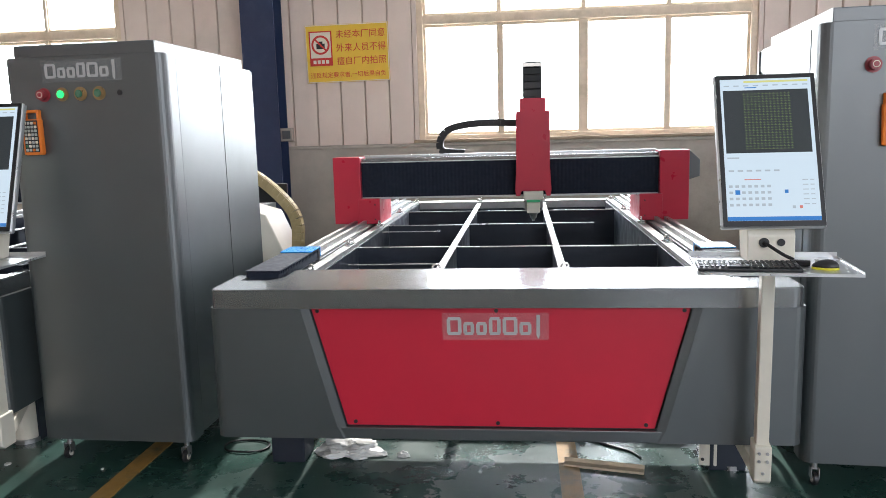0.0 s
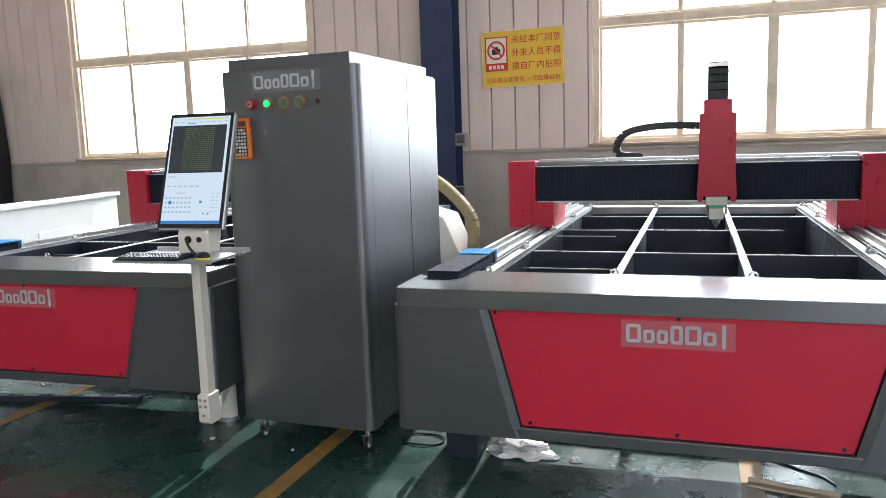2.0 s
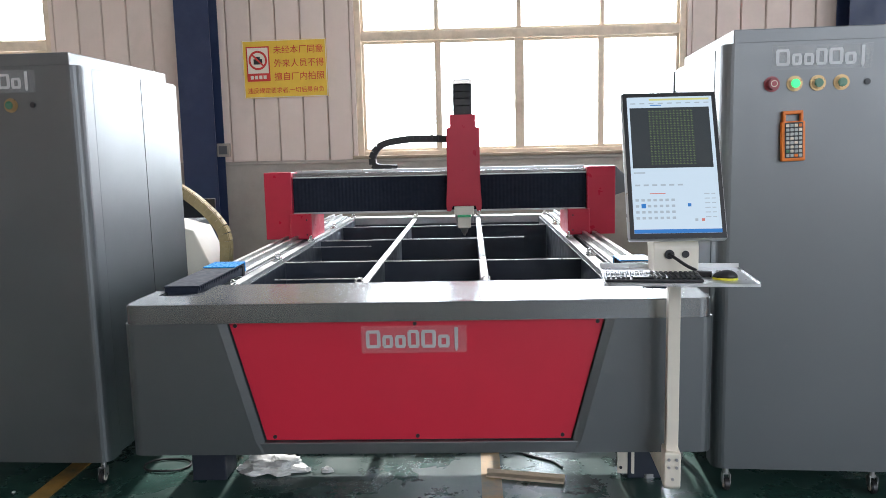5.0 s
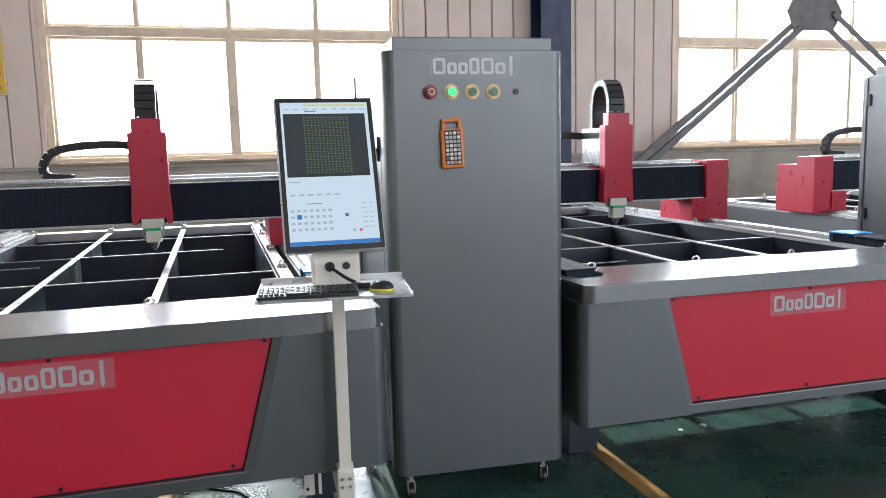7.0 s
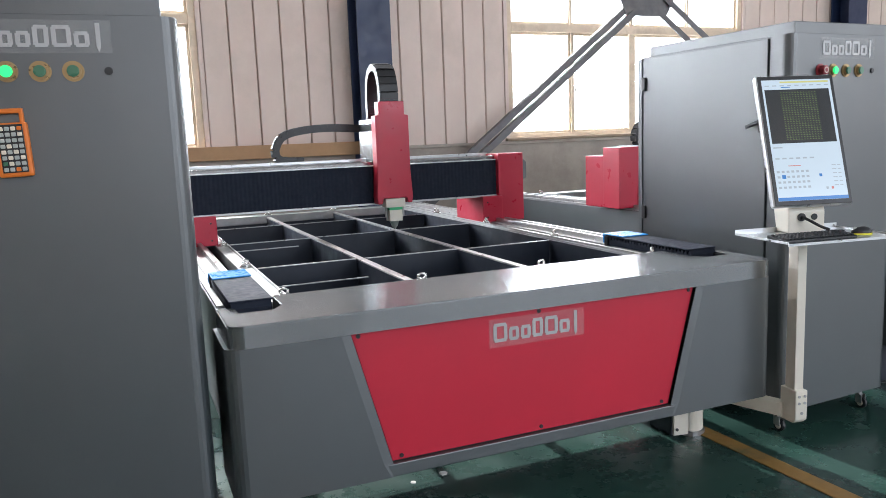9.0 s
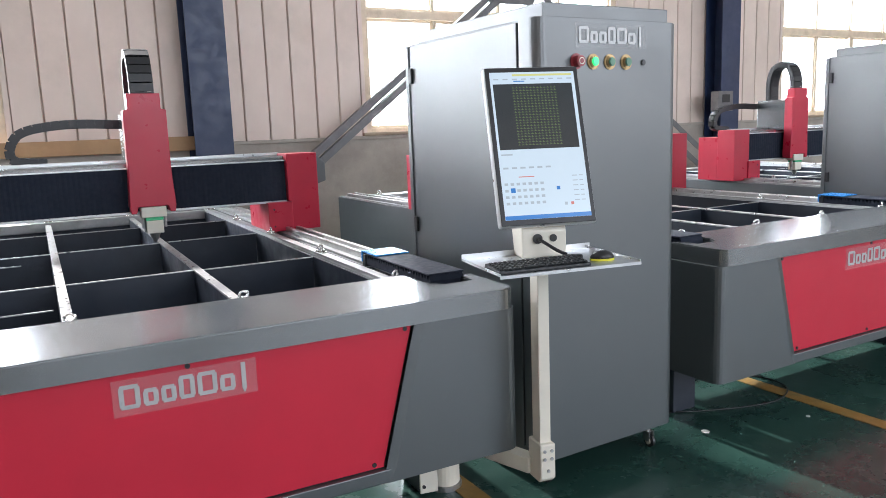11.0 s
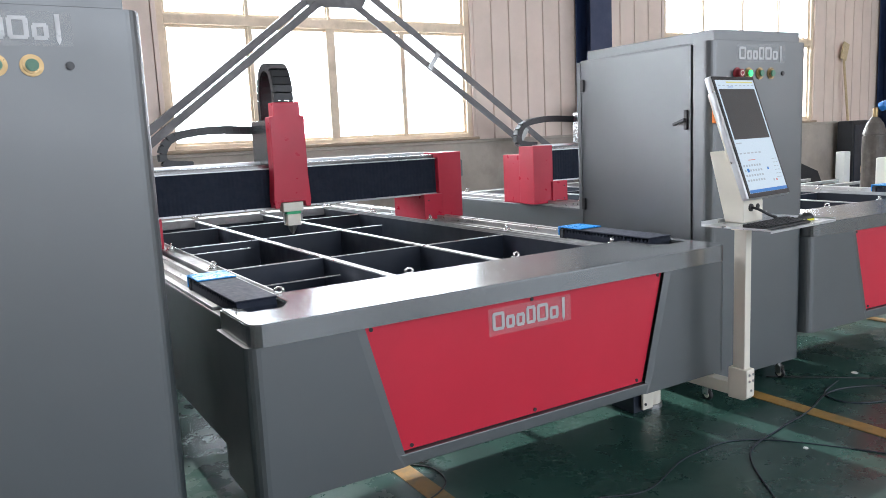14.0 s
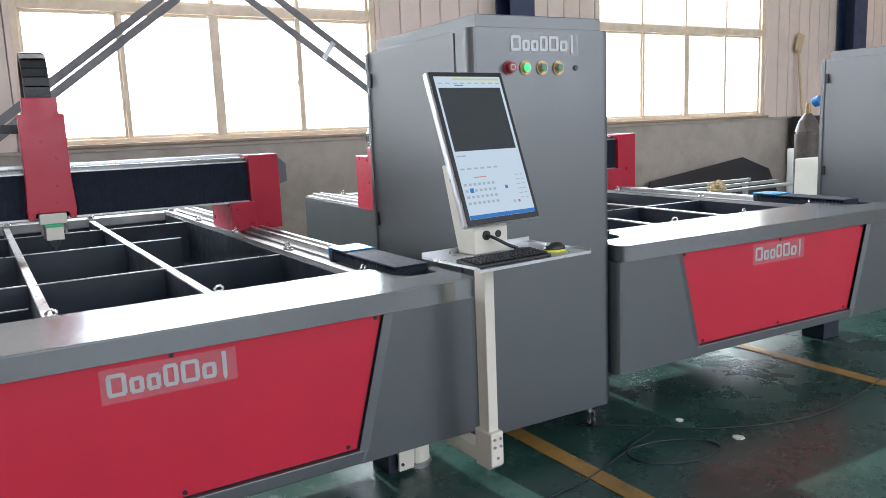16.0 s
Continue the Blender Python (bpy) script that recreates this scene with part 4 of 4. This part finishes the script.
def build_stand(m, foot, tray_shift, box_x, box_turn):
    """Origin on the floor under the post; the post hangs on an arm that swings from a foot under the machine."""
    st = thing("monitor_stand", m, "cream steel monitor stand with a keyboard tray and swing arm", "monitor stand", "monitor stands")
    part("post", box(-0.022, 0.022, -0.03, 0.03, 0.3, 0.985, 0.004), CREAM, st)
    bs = prism([(-0.05, 0.205), (-0.05, 0.335), (0.05, 0.335), (0.05, 0.187), (-0.03, 0.187)], "x", -0.03, 0.03, 0.006)
    br = part("base_bracket", bs, CREAM, st)
    R = Matrix.Rotation(radians(90), 4, "X")
    for z in (0.28, 0.31):
        for x in (-0.014, 0.014):
            part("bolt", cyl(0.006, 0, 0.005, seg=8, m=Matrix.Translation((x, -0.05, z)) @ R), STEEL, br)
    part("bolt", cyl(0.006, 0, 0.005, seg=8, m=Matrix.Translation((0, -0.05, 0.235)) @ R), STEEL, br)
    fx, fy = foot
    d = math.atan2(fy, fx)
    ln = math.hypot(fx, fy)
    part("swing_arm", box(0.04, ln, -0.03, 0.03, 0.2, 0.26, 0.005, rot=Matrix.Rotation(d, 4, "Z")), CREAM, st)
    part("pivot_foot", cyl(0.062, 0.02, 0.265, fx, fy, 24, bevel=0.004), CREAM, st)
    fp = part("foot_plate", box(fx - 0.13, fx - 0.055, fy - 0.075, fy - 0.06, 0.02, 0.2, 0.004), CREAM, st)
    part("plate_bolt", cyl(0.007, 0, 0.006, seg=10, m=Matrix.Translation((fx - 0.115, fy - 0.075, 0.05)) @ R), KEYBLACK, fp)
    part("foot_pad", cyl(0.07, 0.0, 0.02, fx, fy, 20), STEEL, st)
    cl_ = part("collar", box(-0.032, 0.032, -0.042, 0.042, 0.975, 1.012, 0.004), CREAM, st)
    for x in (-0.016, 0.016):
        part("bolt", cyl(0.005, 0, 0.004, seg=8, m=Matrix.Translation((x, -0.042, 0.993)) @ R), BRASS, cl_)
    # tray, folded steel with a front lip and turned-up ends
    t0 = -0.25 + tray_shift
    tr = box(t0, t0 + 0.5, -0.28, 0.05, 1.013, 1.016)
    box(t0, t0 + 0.5, -0.28, -0.277, 1.006, 1.013, bm=tr)
    box(t0, t0 + 0.5, 0.047, 0.05, 1.016, 1.035, bm=tr)
    box(t0, t0 + 0.003, -0.277, 0.047, 1.016, 1.022, bm=tr)
    box(t0 + 0.497, t0 + 0.5, -0.277, 0.047, 1.016, 1.022, bm=tr)
    part("tray", tr, ALU, st, "bent steel keyboard tray")
    # monitor carrier box, turned with the screen
    mm = Matrix.Translation((box_x, -0.05, 0)) @ Matrix.Rotation(radians(box_turn), 4, "Z")
    cb = prism([(0.0, 1.0165), (0.09, 1.0165), (0.17, 1.33), (0.095, 1.33), (0.0, 1.105)], "x", -0.08, 0.08, 0.005)
    cb.transform(mm)
    bx = part("carrier_box", cb, CREAM, st)
    part("port", cyl(0.013, 0, 0.004, seg=18, m=mm @ Matrix.Translation((0.032, 0.0, 1.082)) @ R), KEYBLACK, bx)
    part("port", cyl(0.017, 0, 0.006, seg=18, m=mm @ Matrix.Translation((-0.025, 0.0, 1.082)) @ R), KEYBLACK, bx)
    lead = [mm @ Vector(p) for p in ((-0.025, -0.005, 1.082), (-0.015, -0.03, 1.075), (0.02, -0.06, 1.05), (0.05, -0.08, 1.035))]
    part("dongle", tube(smooth_path(lead, 6), 0.006, seg=8), KEYBLACK, bx)
    part("plug", box(0.035, 0.1, -0.1, -0.075, 1.0168, 1.036, 0.005, rot=mm @ Matrix.Translation((0.05, -0.085, 0)) @ Matrix.Rotation(radians(-20), 4, "Z") @ Matrix.Translation((-0.05, 0.085, 0))), KEYBLACK, bx)
    return st


def build_monitor(m, marks=1):
    """Upright portrait screen; origin at the lower edge, face towards -y."""
    mo = thing("monitor", m, "portrait monitor with silver rim showing nesting software", "monitor", "monitors")
    W, H = 0.345, 0.56
    part("housing", box(-W / 2, W / 2, 0.002, 0.035, 0, H, 0.012, seg=3), ALU, mo, "silver rim")
    part("back_cover", box(-W / 2 + 0.03, W / 2 - 0.03, 0.036, 0.06, 0.05, H - 0.06, 0.012), CREAM, mo)
    bz = part("bezel", box(-W / 2 + 0.005, W / 2 - 0.005, -0.002, 0.002, 0.005, H - 0.005, 0.0015), KEYBLACK, mo, "black glass bezel")
    sw, z0, z1 = W / 2 - 0.02, 0.024, H - 0.022
    sc = part("screen", box(-sw, sw, -0.0035, -0.002, z0, z1), SCREEN_W, mo, "lit screen")
    y = -0.0035

    def mark(name, x0, x1, a, b, mat, lift=0.0006):
        part(name, box(x0, x1, y - lift, y, a, b), mat, sc)

    mark("taskbar", -sw, sw, z0, z0 + 0.014, SCREEN_B)
    mark("title_bar", -sw + 0.08, sw - 0.01, z1 - 0.014, z1 - 0.007, SCREEN_Y)
    mark("tab", -0.07, -0.03, z1 - 0.034, z1 - 0.031, SCREEN_B)
    for k in range(9):
        mark("menu_mark", -sw + 0.012 + k * 0.033, -sw + 0.03 + k * 0.033, z1 - 0.027, z1 - 0.023, SCREEN_GREY)
    dz0, dz1 = 0.265, z1 - 0.042
    mark("drawing_area", -sw + 0.008, sw - 0.012, dz0, dz1, SCREEN_D)
    g = bmesh.new()
    if marks:
        for i in range(22):
            for j in range(13):
                xx, zz = -0.078 + j * 0.0125, dz0 + 0.014 + i * 0.0096
                box(xx, xx + 0.0085, y - 0.0014, y - 0.0006, zz, zz + 0.0016, 0.0, g)
                box(xx + 0.003, xx + 0.0045, y - 0.0014, y - 0.0006, zz + 0.0016, zz + 0.0055, 0.0, g)
        part("nested_sheet", g, SCREEN_G, sc)
    else:
        g.free()
    mark("text_line", -sw + 0.01, -sw + 0.05, 0.245, 0.25, SCREEN_GREY)
    for k in range(6):
        mark("tool_icon", -sw + 0.012 + k * 0.03, -sw + 0.03 + k * 0.03, 0.198, 0.204, SCREEN_GREY)
    mark("red_line", -0.09, -0.035, 0.168, 0.171, SCREEN_R)
    for r in range(4):
        for k in range(7):
            mark("tool_icon", -sw + 0.01 + k * 0.021, -sw + 0.022 + k * 0.021, 0.075 + r * 0.022, 0.084 + r * 0.022, SCREEN_GREY)
    mark("blue_icon", -sw + 0.03, -sw + 0.046, 0.116, 0.132, SCREEN_B, 0.0012)
    mark("blue_icon", 0.04, 0.052, 0.12, 0.132, SCREEN_B)
    for r in range(6):
        mark("value_mark", 0.1, 0.118, 0.08 + r * 0.017, 0.083 + r * 0.017, SCREEN_GREY)
        mark("value_mark", 0.125, 0.138, 0.08 + r * 0.017, 0.083 + r * 0.017, SCREEN_GREY)
    mark("stop_icon", 0.085, 0.095, 0.066, 0.076, SCREEN_R)
    mark("start_icon", 0.062, 0.072, 0.066, 0.076, SCREEN_GREY)
    return mo


KKEY = [key_mesh(0.0155, 0.0155, 0.006, KEYBLACK), key_mesh(0.09, 0.0155, 0.006, KEYBLACK)]


def build_keyboard(m, lab):
    kb = thing("keyboard", m, lab, "keyboard", "keyboards")
    part("case", prism([(-0.065, 0.0), (0.065, 0.0), (0.065, 0.02), (-0.065, 0.01)], "x", -0.2, 0.2, 0.003), KEYBLACK, kb)
    for r in range(5):
        yy = -0.045 + r * 0.0215
        zz = 0.0105 + (yy + 0.065) / 0.13 * 0.01
        k = 0
        while k < 19:
            if r == 0 and k == 5:
                share("key", KKEY[1], kb, pose(-0.185 + 7 * 0.0205, yy, zz, -90 + 4.4, 0, 0))
                k += 5
                continue
            share("key", KKEY[0], kb, pose(-0.185 + k * 0.0205, yy, zz, -90 + 4.4, 0, 0))
            k += 1
    return kb


def build_mouse(m):
    mo = thing("mouse", m, "black computer mouse with a yellow green base", "mouse", "mice")
    own = bmesh.new()
    bmesh.ops.create_uvsphere(own, u_segments=20, v_segments=12, radius=1)
    for v in own.verts:
        v.co = Vector((v.co.x * 0.032, v.co.y * 0.052, max(v.co.z, -0.05) * (0.03 + 0.006 * -v.co.y)))
    own.transform(Matrix.Translation((0, 0, 0.01)))
    part("shell", own, KEYBLACK, mo, smooth=True)
    own = cyl(0.034, 0.0, 0.009, seg=24)
    for v in own.verts:
        v.co.y *= 1.55
    part("base_ring", own, LIME, mo, "yellow green base")
    part("wheel", cyl(0.008, -0.004, 0.004, seg=12, m=Matrix.Translation((0, 0.032, 0.031)) @ Matrix.Rotation(radians(90), 4, "Y")), KEYGREY, mo)
    return mo


def place_station(px, py, yaw, foot, shift, mon, tilt, turn, marks):
    base = pose(px, py, 0, 0, 0, yaw)
    local = base.inverted() @ Vector((*foot, 0))
    seat = base.inverted() @ Vector(mon)
    build_stand(base, (local.x, local.y), shift, seat.x, turn - yaw)
    build_monitor(pose(*mon, -tilt, 0, turn), marks)
    build_keyboard(base @ pose(-0.085 + shift, -0.205, 1.0166) @ Matrix.Diagonal((0.8, 0.9, 0.9, 1)), "black computer keyboard on the steel tray")
    build_mouse(base @ pose(0.155 + shift, -0.195, 1.0166, 0, 0, 75) @ Matrix.Diagonal((0.78, 0.78, 0.8, 1)))


place_station(-2.22, 2.24, 3, (-2.47, 2.75), 0.0, (-2.20, 2.165, 1.135), 19, 3, 1)
place_station(0.909, 2.06, -7, (0.94, 2.606), -0.015, (0.897, 1.962, 1.14), 20, -1, 1)
place_station(4.299, 2.09, -10, (4.153, 2.567), -0.02, (4.28, 2.0, 1.132), 17.5, -17, 1)
place_station(7.643, 2.11, 4, (7.62, 2.663), 0.015, (7.652, 1.98, 1.132), 19.6, 7, 0)

# ---- loose things ----
strip = thing("wood_strip", pose(0.39, 2.535, 0, 0, 0, -12), "pale slotted metal strip lying on the floor", "metal strip")
part("strip", box(-0.175, 0.175, -0.02, 0.02, 0.0, 0.012, 0.003), WOOD, strip)
part("flange", box(-0.175, 0.175, 0.016, 0.02, 0.012, 0.03, 0.001), WOOD, strip)
random.seed(3)


def crumple(name, x, y, w, d, h, mat, label, cat, seed):
    own = bmesh.new()
    bmesh.ops.create_icosphere(own, subdivisions=4, radius=1)
    for v in own.verts:
        n = noise.noise(v.co * 1.7 + Vector((seed, 0, 0))) * 0.5 + noise.noise(v.co * 5 + Vector((seed, 3, 0))) * 0.22
        c = v.co * (1 + n)
        v.co = Vector((c.x * w, c.y * d, max(0.001, c.z * h + 0.3 * h)))
    ob = link_mesh(name, own, mat)
    ob.matrix_basis = pose(x, y, 0.0)
    return tagged(ob, label, cat)


crumple("plastic_bag", -0.78, 2.66, 0.14, 0.09, 0.05, CARTON, "crumpled white plastic bag on the floor under the machine", "plastic bag", 2)
crumple("paper_scrap", -0.52, 2.63, 0.025, 0.018, 0.018, CARTON, "small crumpled paper scrap on the floor", "paper scrap", 7)
coil = thing("cable_coil", pose(-1.3, 2.70, 0), "thin black cable coiled on the floor", "cable coil")
part("loop", tube([(0.11 * math.cos(a), 0.075 * math.sin(a), 0.008 + 0.002 * math.sin(3 * a)) for a in [k * 2 * math.pi / 36 for k in range(74)]], 0.005, seg=8), KEYBLACK, coil)


def floor_cable(pts, r, label, mat=KEYBLACK):
    ob = link_mesh("floor_cable", tube(smooth_path([(x, y, r) for x, y in pts], 10), r, seg=8), mat, smooth=True)
    return tagged(ob, label, "cable", "floor cables")


floor_cable([(8.46, 2.56), (8.7, 2.35), (9.0, 2.1), (9.5, 1.95), (10.3, 2.05)], 0.004, "thin black cable trailing over the floor")
floor_cable([(7.2, 1.6), (7.5, 1.95), (7.85, 2.05), (8.15, 2.1), (8.5, 2.2), (8.75, 2.12), (8.8, 1.98), (8.6, 1.95), (8.42, 2.05), (8.45, 2.2), (8.7, 2.28)], 0.004, "thin dark cable lying in loops on the floor", DARK)
floor_cable([(5.3, 2.75), (5.6, 2.55), (6.0, 2.42), (6.25, 2.5), (6.3, 2.68), (6.2, 2.82)], 0.004, "thin black cable lying on the floor", KEYBLACK)
floor_cable([(6.4, 1.95), (6.65, 2.05), (6.9, 1.98), (7.3, 2.1), (7.7, 2.0), (8.2, 1.2)], 0.003, "thin dark grey cable lying on the floor", DARK)
floor_cable([(0.35, 2.85), (0.46, 2.77), (0.53, 2.72), (0.57, 2.65)], 0.005, "short black cable end on the floor")
bar = thing("floor_bar", pose(-3.72, 2.75, 0, 0, 0, 12), "black slotted steel bar lying on the floor", "steel bar")
part("bar", box(-0.75, 0.56, -0.03, 0.03, 0.0, 0.035, 0.004), DARK, bar)
for k in range(6):
    part("slot", box(-0.6 + k * 0.2, -0.5 + k * 0.2, -0.012, 0.012, 0.035, 0.0365), STEEL, bar)
for k, (x, y, s) in enumerate(((-2.38, 2.46, 0.016), (-1.89, 2.43, 0.008), (5.45, 2.35, 0.02), (8.9, 2.3, 0.02), (8.95, 2.0, 0.028), (2.9, 2.72, 0.02), (6.0, 2.2, 0.01), (7.75, 1.85, 0.012), (2.75, 2.7, 0.012), (-0.9, 1.95, 0.008))):
    own = cyl(s, 0.0, 0.004, seg=7)
    for v in own.verts:
        v.co.x *= 1 + 0.3 * noise.noise(v.co * 60 + Vector((k, 0, 0)))
    ob = link_mesh("floor_scrap", own, CARTON)
    ob.matrix_basis = pose(x, y, 0.0, 0, 0, 40 * k)
    tagged(ob, "small pale scrap of paper on the floor", "scrap", "floor scraps")

# white long machine beyond the first cutter
wm = thing("white_machine", pose(-6.54, 5.38, 0, 0, 0, 104.1), "long white painted machine bed seen beyond the cutters", "machine")
part("long_panel", box(-2.6, 1.45, -0.15, -0.1, 0.3, 0.99, 0.01), WHITE, wm)
part("top_edge", box(-2.6, 1.45, -0.2, -0.05, 0.99, 1.03, 0.006), WHITE, wm)
part("side_panel", box(-2.6, 1.4, 0.9, 0.95, 0.3, 0.95, 0.01), WHITE, wm)
part("end_post", box(1.2, 1.4, -0.1, 0.9, 0.0, 0.9, 0.01), WHITE, wm)
part("base", box(-2.5, 1.3, 0.0, 0.85, 0.0, 0.35, 0.01), GREY, wm)
part("hatch", box(-0.2, 0.35, -0.165, -0.15, 0.4, 0.72, 0.008), WHITE, wm)
# leaning dark sheets by the wall
ls = thing("leaning_sheets", pose(-10.2, 8.1, 0, 0, 0, 0), "dark curved sheets leaning by the wall with blue wraps", "sheet stack")
for k in range(3):
    part("sheet", prism([(-0.1 - 0.05 * k, 0.0), (-0.04 - 0.05 * k, 0.0), (0.03 - 0.05 * k, 1.5), (-0.05 - 0.05 * k, 2.6 - 0.1 * k), (-0.12 - 0.05 * k, 2.7 - 0.1 * k), (-0.05 - 0.05 * k, 1.5)], "y", -0.6, 0.35), BLACK, ls)
part("blue_wrap", box(-0.04, 0.05, -0.64, -0.6, 0.9, 1.6, 0.01), BLUE_TAPE, ls)
part("pole", tube([(0.3, -0.6, 0.0), (0.14, -0.5, 2.9)], 0.02), GALV, ls)

# pale funnel and cable chain behind the first cabinet
fc = thing("dust_duct", pose(-1.63, 4.05, 0), "pale bent sheet metal duct beside the machine", "duct")
part("duct", prism([(-0.25, 0.0), (0.1, 0.0), (0.13, 0.75), (0.02, 1.0), (-0.25, 1.08)], "y", 0.0, 0.35, 0.01), CREAM, fc)
part("flange", box(-0.25, 0.18, -0.02, 0.0, 1.08, 1.2, 0.004), KEYBLACK, fc)
ch = thing("hanging_chain", pose(-0.03, 0.17, -0.03), "curved plastic cable chain hanging beside the machine rail", "cable chain")
chain(ch, [(-1.75, 3.85, 1.36), (-1.55, 3.82, 1.24), (-1.40, 3.8, 1.10), (-1.345, 3.8, 0.98), (-1.35, 3.8, 0.80), (-1.36, 3.8, 0.5), (-1.4, 3.8, 0.06)], 0.07, 0.06, "y", "chain_body", "plastic chain in a golden sunlit tone", CHAIN_YELLOW)

# flexible conduits and cable tray at the gap beside the second cabinet
for k, x in enumerate((0.0, 0.06)):
    own = bmesh.new()
    for j in range(40):
        cyl(0.017 if j % 2 else 0.014, 0.1 + j * 0.014, 0.1 + (j + 1) * 0.014, 1.13 + 0.02 * math.sin(j * 0.12), 2.75 + x, 10, bm=own)
    ob = tagged(link_mesh("conduit", own, GALV), "grey corrugated flexible conduit beside the cabinet", "conduit", "conduits")
    ob.location.z = -0.1
# gas bottle with regulator, chiller and hoses at the far end
gb = thing("gas_bottle", pose(14.73, 5.5, 0), "tall brown gas bottle with a blue regulator", "gas bottle")
own = cyl(0.145, 0.0, 1.22, seg=28, bevel=0.02)
cyl(0.145, 1.22, 1.36, seg=28, r2=0.1, bm=own)
cyl(0.1, 1.36, 1.44, seg=28, r2=0.04, bm=own)
part("body", own, BOTTLE, gb, smooth=False)
vl = part("valve", cyl(0.03, 1.44, 1.56, seg=16), BRASS, gb)
part("regulator", cyl(0.06, -0.04, 0.04, seg=20, m=Matrix.Translation((0.1, -0.05, 1.58)) @ Matrix.Rotation(radians(70), 4, "X")), HOSE, vl)
part("regulator_hose", tube(smooth_path([(0.2, -0.08, 1.5), (0.27, -0.1, 1.35), (0.27, -0.15, 1.1), (0.2, -0.2, 0.9)], 8), 0.015, seg=8), HOSE, gb)
part("gauge", cyl(0.045, -0.03, 0.03, seg=20, m=Matrix.Translation((0.2, -0.08, 1.53)) @ Matrix.Rotation(radians(80), 4, "X")), BLUE_TAPE, vl)
pl = thing("leaning_pole", pose(18.9, 8.05, 0), "pale wooden pole with a square head leaning on the wall", "pole")
part("shaft", tube([(0.05, -0.1, 0.0), (0.0, 0.3, 1.4), (-0.04, 0.4, 2.62)], 0.022), TAN, pl)
part("head", box(-0.09, 0.09, -0.015, 0.015, -0.16, 0.16, 0.01, rot=Matrix.Translation((0.0, 0.4, 2.68)) @ Matrix.Rotation(radians(18), 4, "Y")), TAN, pl)
wp = thing("white_post", pose(18.2, 8.0, 0), "short white painted post standing by the wall", "post")
part("post", box(-0.09, 0.09, -0.09, 0.09, 0.0, 0.84, 0.02), WHITE, wp)
part("base", box(-0.12, 0.12, -0.12, 0.12, 0.0, 0.03, 0.006), BRACE, wp)
cl = thing("chiller", pose(13.48, 4.4, 0), "cream water chiller with blue hoses", "chiller")
part("case", box(-0.32, 0.32, -0.25, 0.2, 0.1, 1.0, 0.015), CREAM, cl)
part("base", box(-0.3, 0.3, -0.23, 0.18, 0.0, 0.1, 0.01), KEYBLACK, cl)
part("display", box(-0.22, -0.08, -0.256, -0.25, 0.78, 0.88, 0.003), KEYBLACK, cl)
for k in range(8):
    part("louver", box(-0.25, 0.25, -0.258, -0.25, 0.2 + k * 0.045, 0.225 + k * 0.045, 0.002), WHITE, cl)
for k in range(3):
    part("hose", tube(smooth_path([(-0.1 + 0.05 * k, -0.27, 0.95), (-0.3, -0.34 - 0.03 * k, 1.12 + 0.03 * k), (-0.55 - 0.05 * k, -0.36, 0.8), (-0.5, -0.35, 0.45 + 0.05 * k), (-0.2, -0.3, 0.35), (-0.05, -0.27, 0.55)], 8), 0.018, seg=8), HOSE, cl)
# dark sheet leaning on the far wall and a sack on the bench
ds = thing("rubber_sheet", pose(16.3, 8.3, 0, -12, 0, 0), "dark rubber sheet slumped against the wall base", "rubber sheet")
part("sheet", prism([(-1.4, 0.0), (1.9, 0.0), (1.75, 0.5), (1.1, 0.74), (-1.2, 0.48)], "y", -0.02, 0.02, 0.008), BLACK, ds)
db = thing("dark_box", pose(19.0, 8.2, 0), "dark cabinet by the wall", "cabinet")
part("case", box(-0.35, 0.35, -0.1, 0.2, 0, 1.38, 0.02), BLACK, db)
part("door", box(-0.3, 0.3, -0.115, -0.1, 0.1, 1.3, 0.006), DARK, db)
tb = thing("far_bench", pose(14.3, 6.6, 0), "steel bench frame with pale bars near the far wall", "bench")
for k in range(3):
    part("bar", box(-1.4, 1.4, -0.5 + 0.45 * k, -0.45 + 0.45 * k, 0.5, 0.54, 0.004), GALV, tb)
for x in (-1.3, 1.3):
    for y in (-0.47, 0.42):
        part("leg", box(x - 0.03, x + 0.03, y - 0.03, y + 0.03, 0, 0.5, 0.004), GALV, tb)
ob = crumple("sack", 13.9, 6.15, 0.12, 0.09, 0.09, TAN, "crumpled tan sack on the bench bars", "sack", 11)
ob.location.z = 0.54

# ---- wall panel strips, last ----
CACHE = {}


def strips(a, b, z0, z1):
    n = max(1, round((b - a) / PW))
    w = (b - a) / n
    key = (round(w, 4), z0, z1)
    if key not in CACHE:
        CACHE[key] = panel_mesh(w, z0, z1)
    for k in range(n):
        share("panel", CACHE[key], wall_north, pose(a + k * w, WALL_Y, 0))


spans = [X0] + [v for w in WINDOW_X for v in (w[0] - 0.05, w[1] + 0.05)] + [X1]
for a, b in zip(spans[0::2], spans[1::2]):
    strips(a, b, 1.387, CLER0)
for a, b in WINDOW_X:
    strips(a - 0.05, b + 0.05, WIN_TOP + 0.05, CLER0)
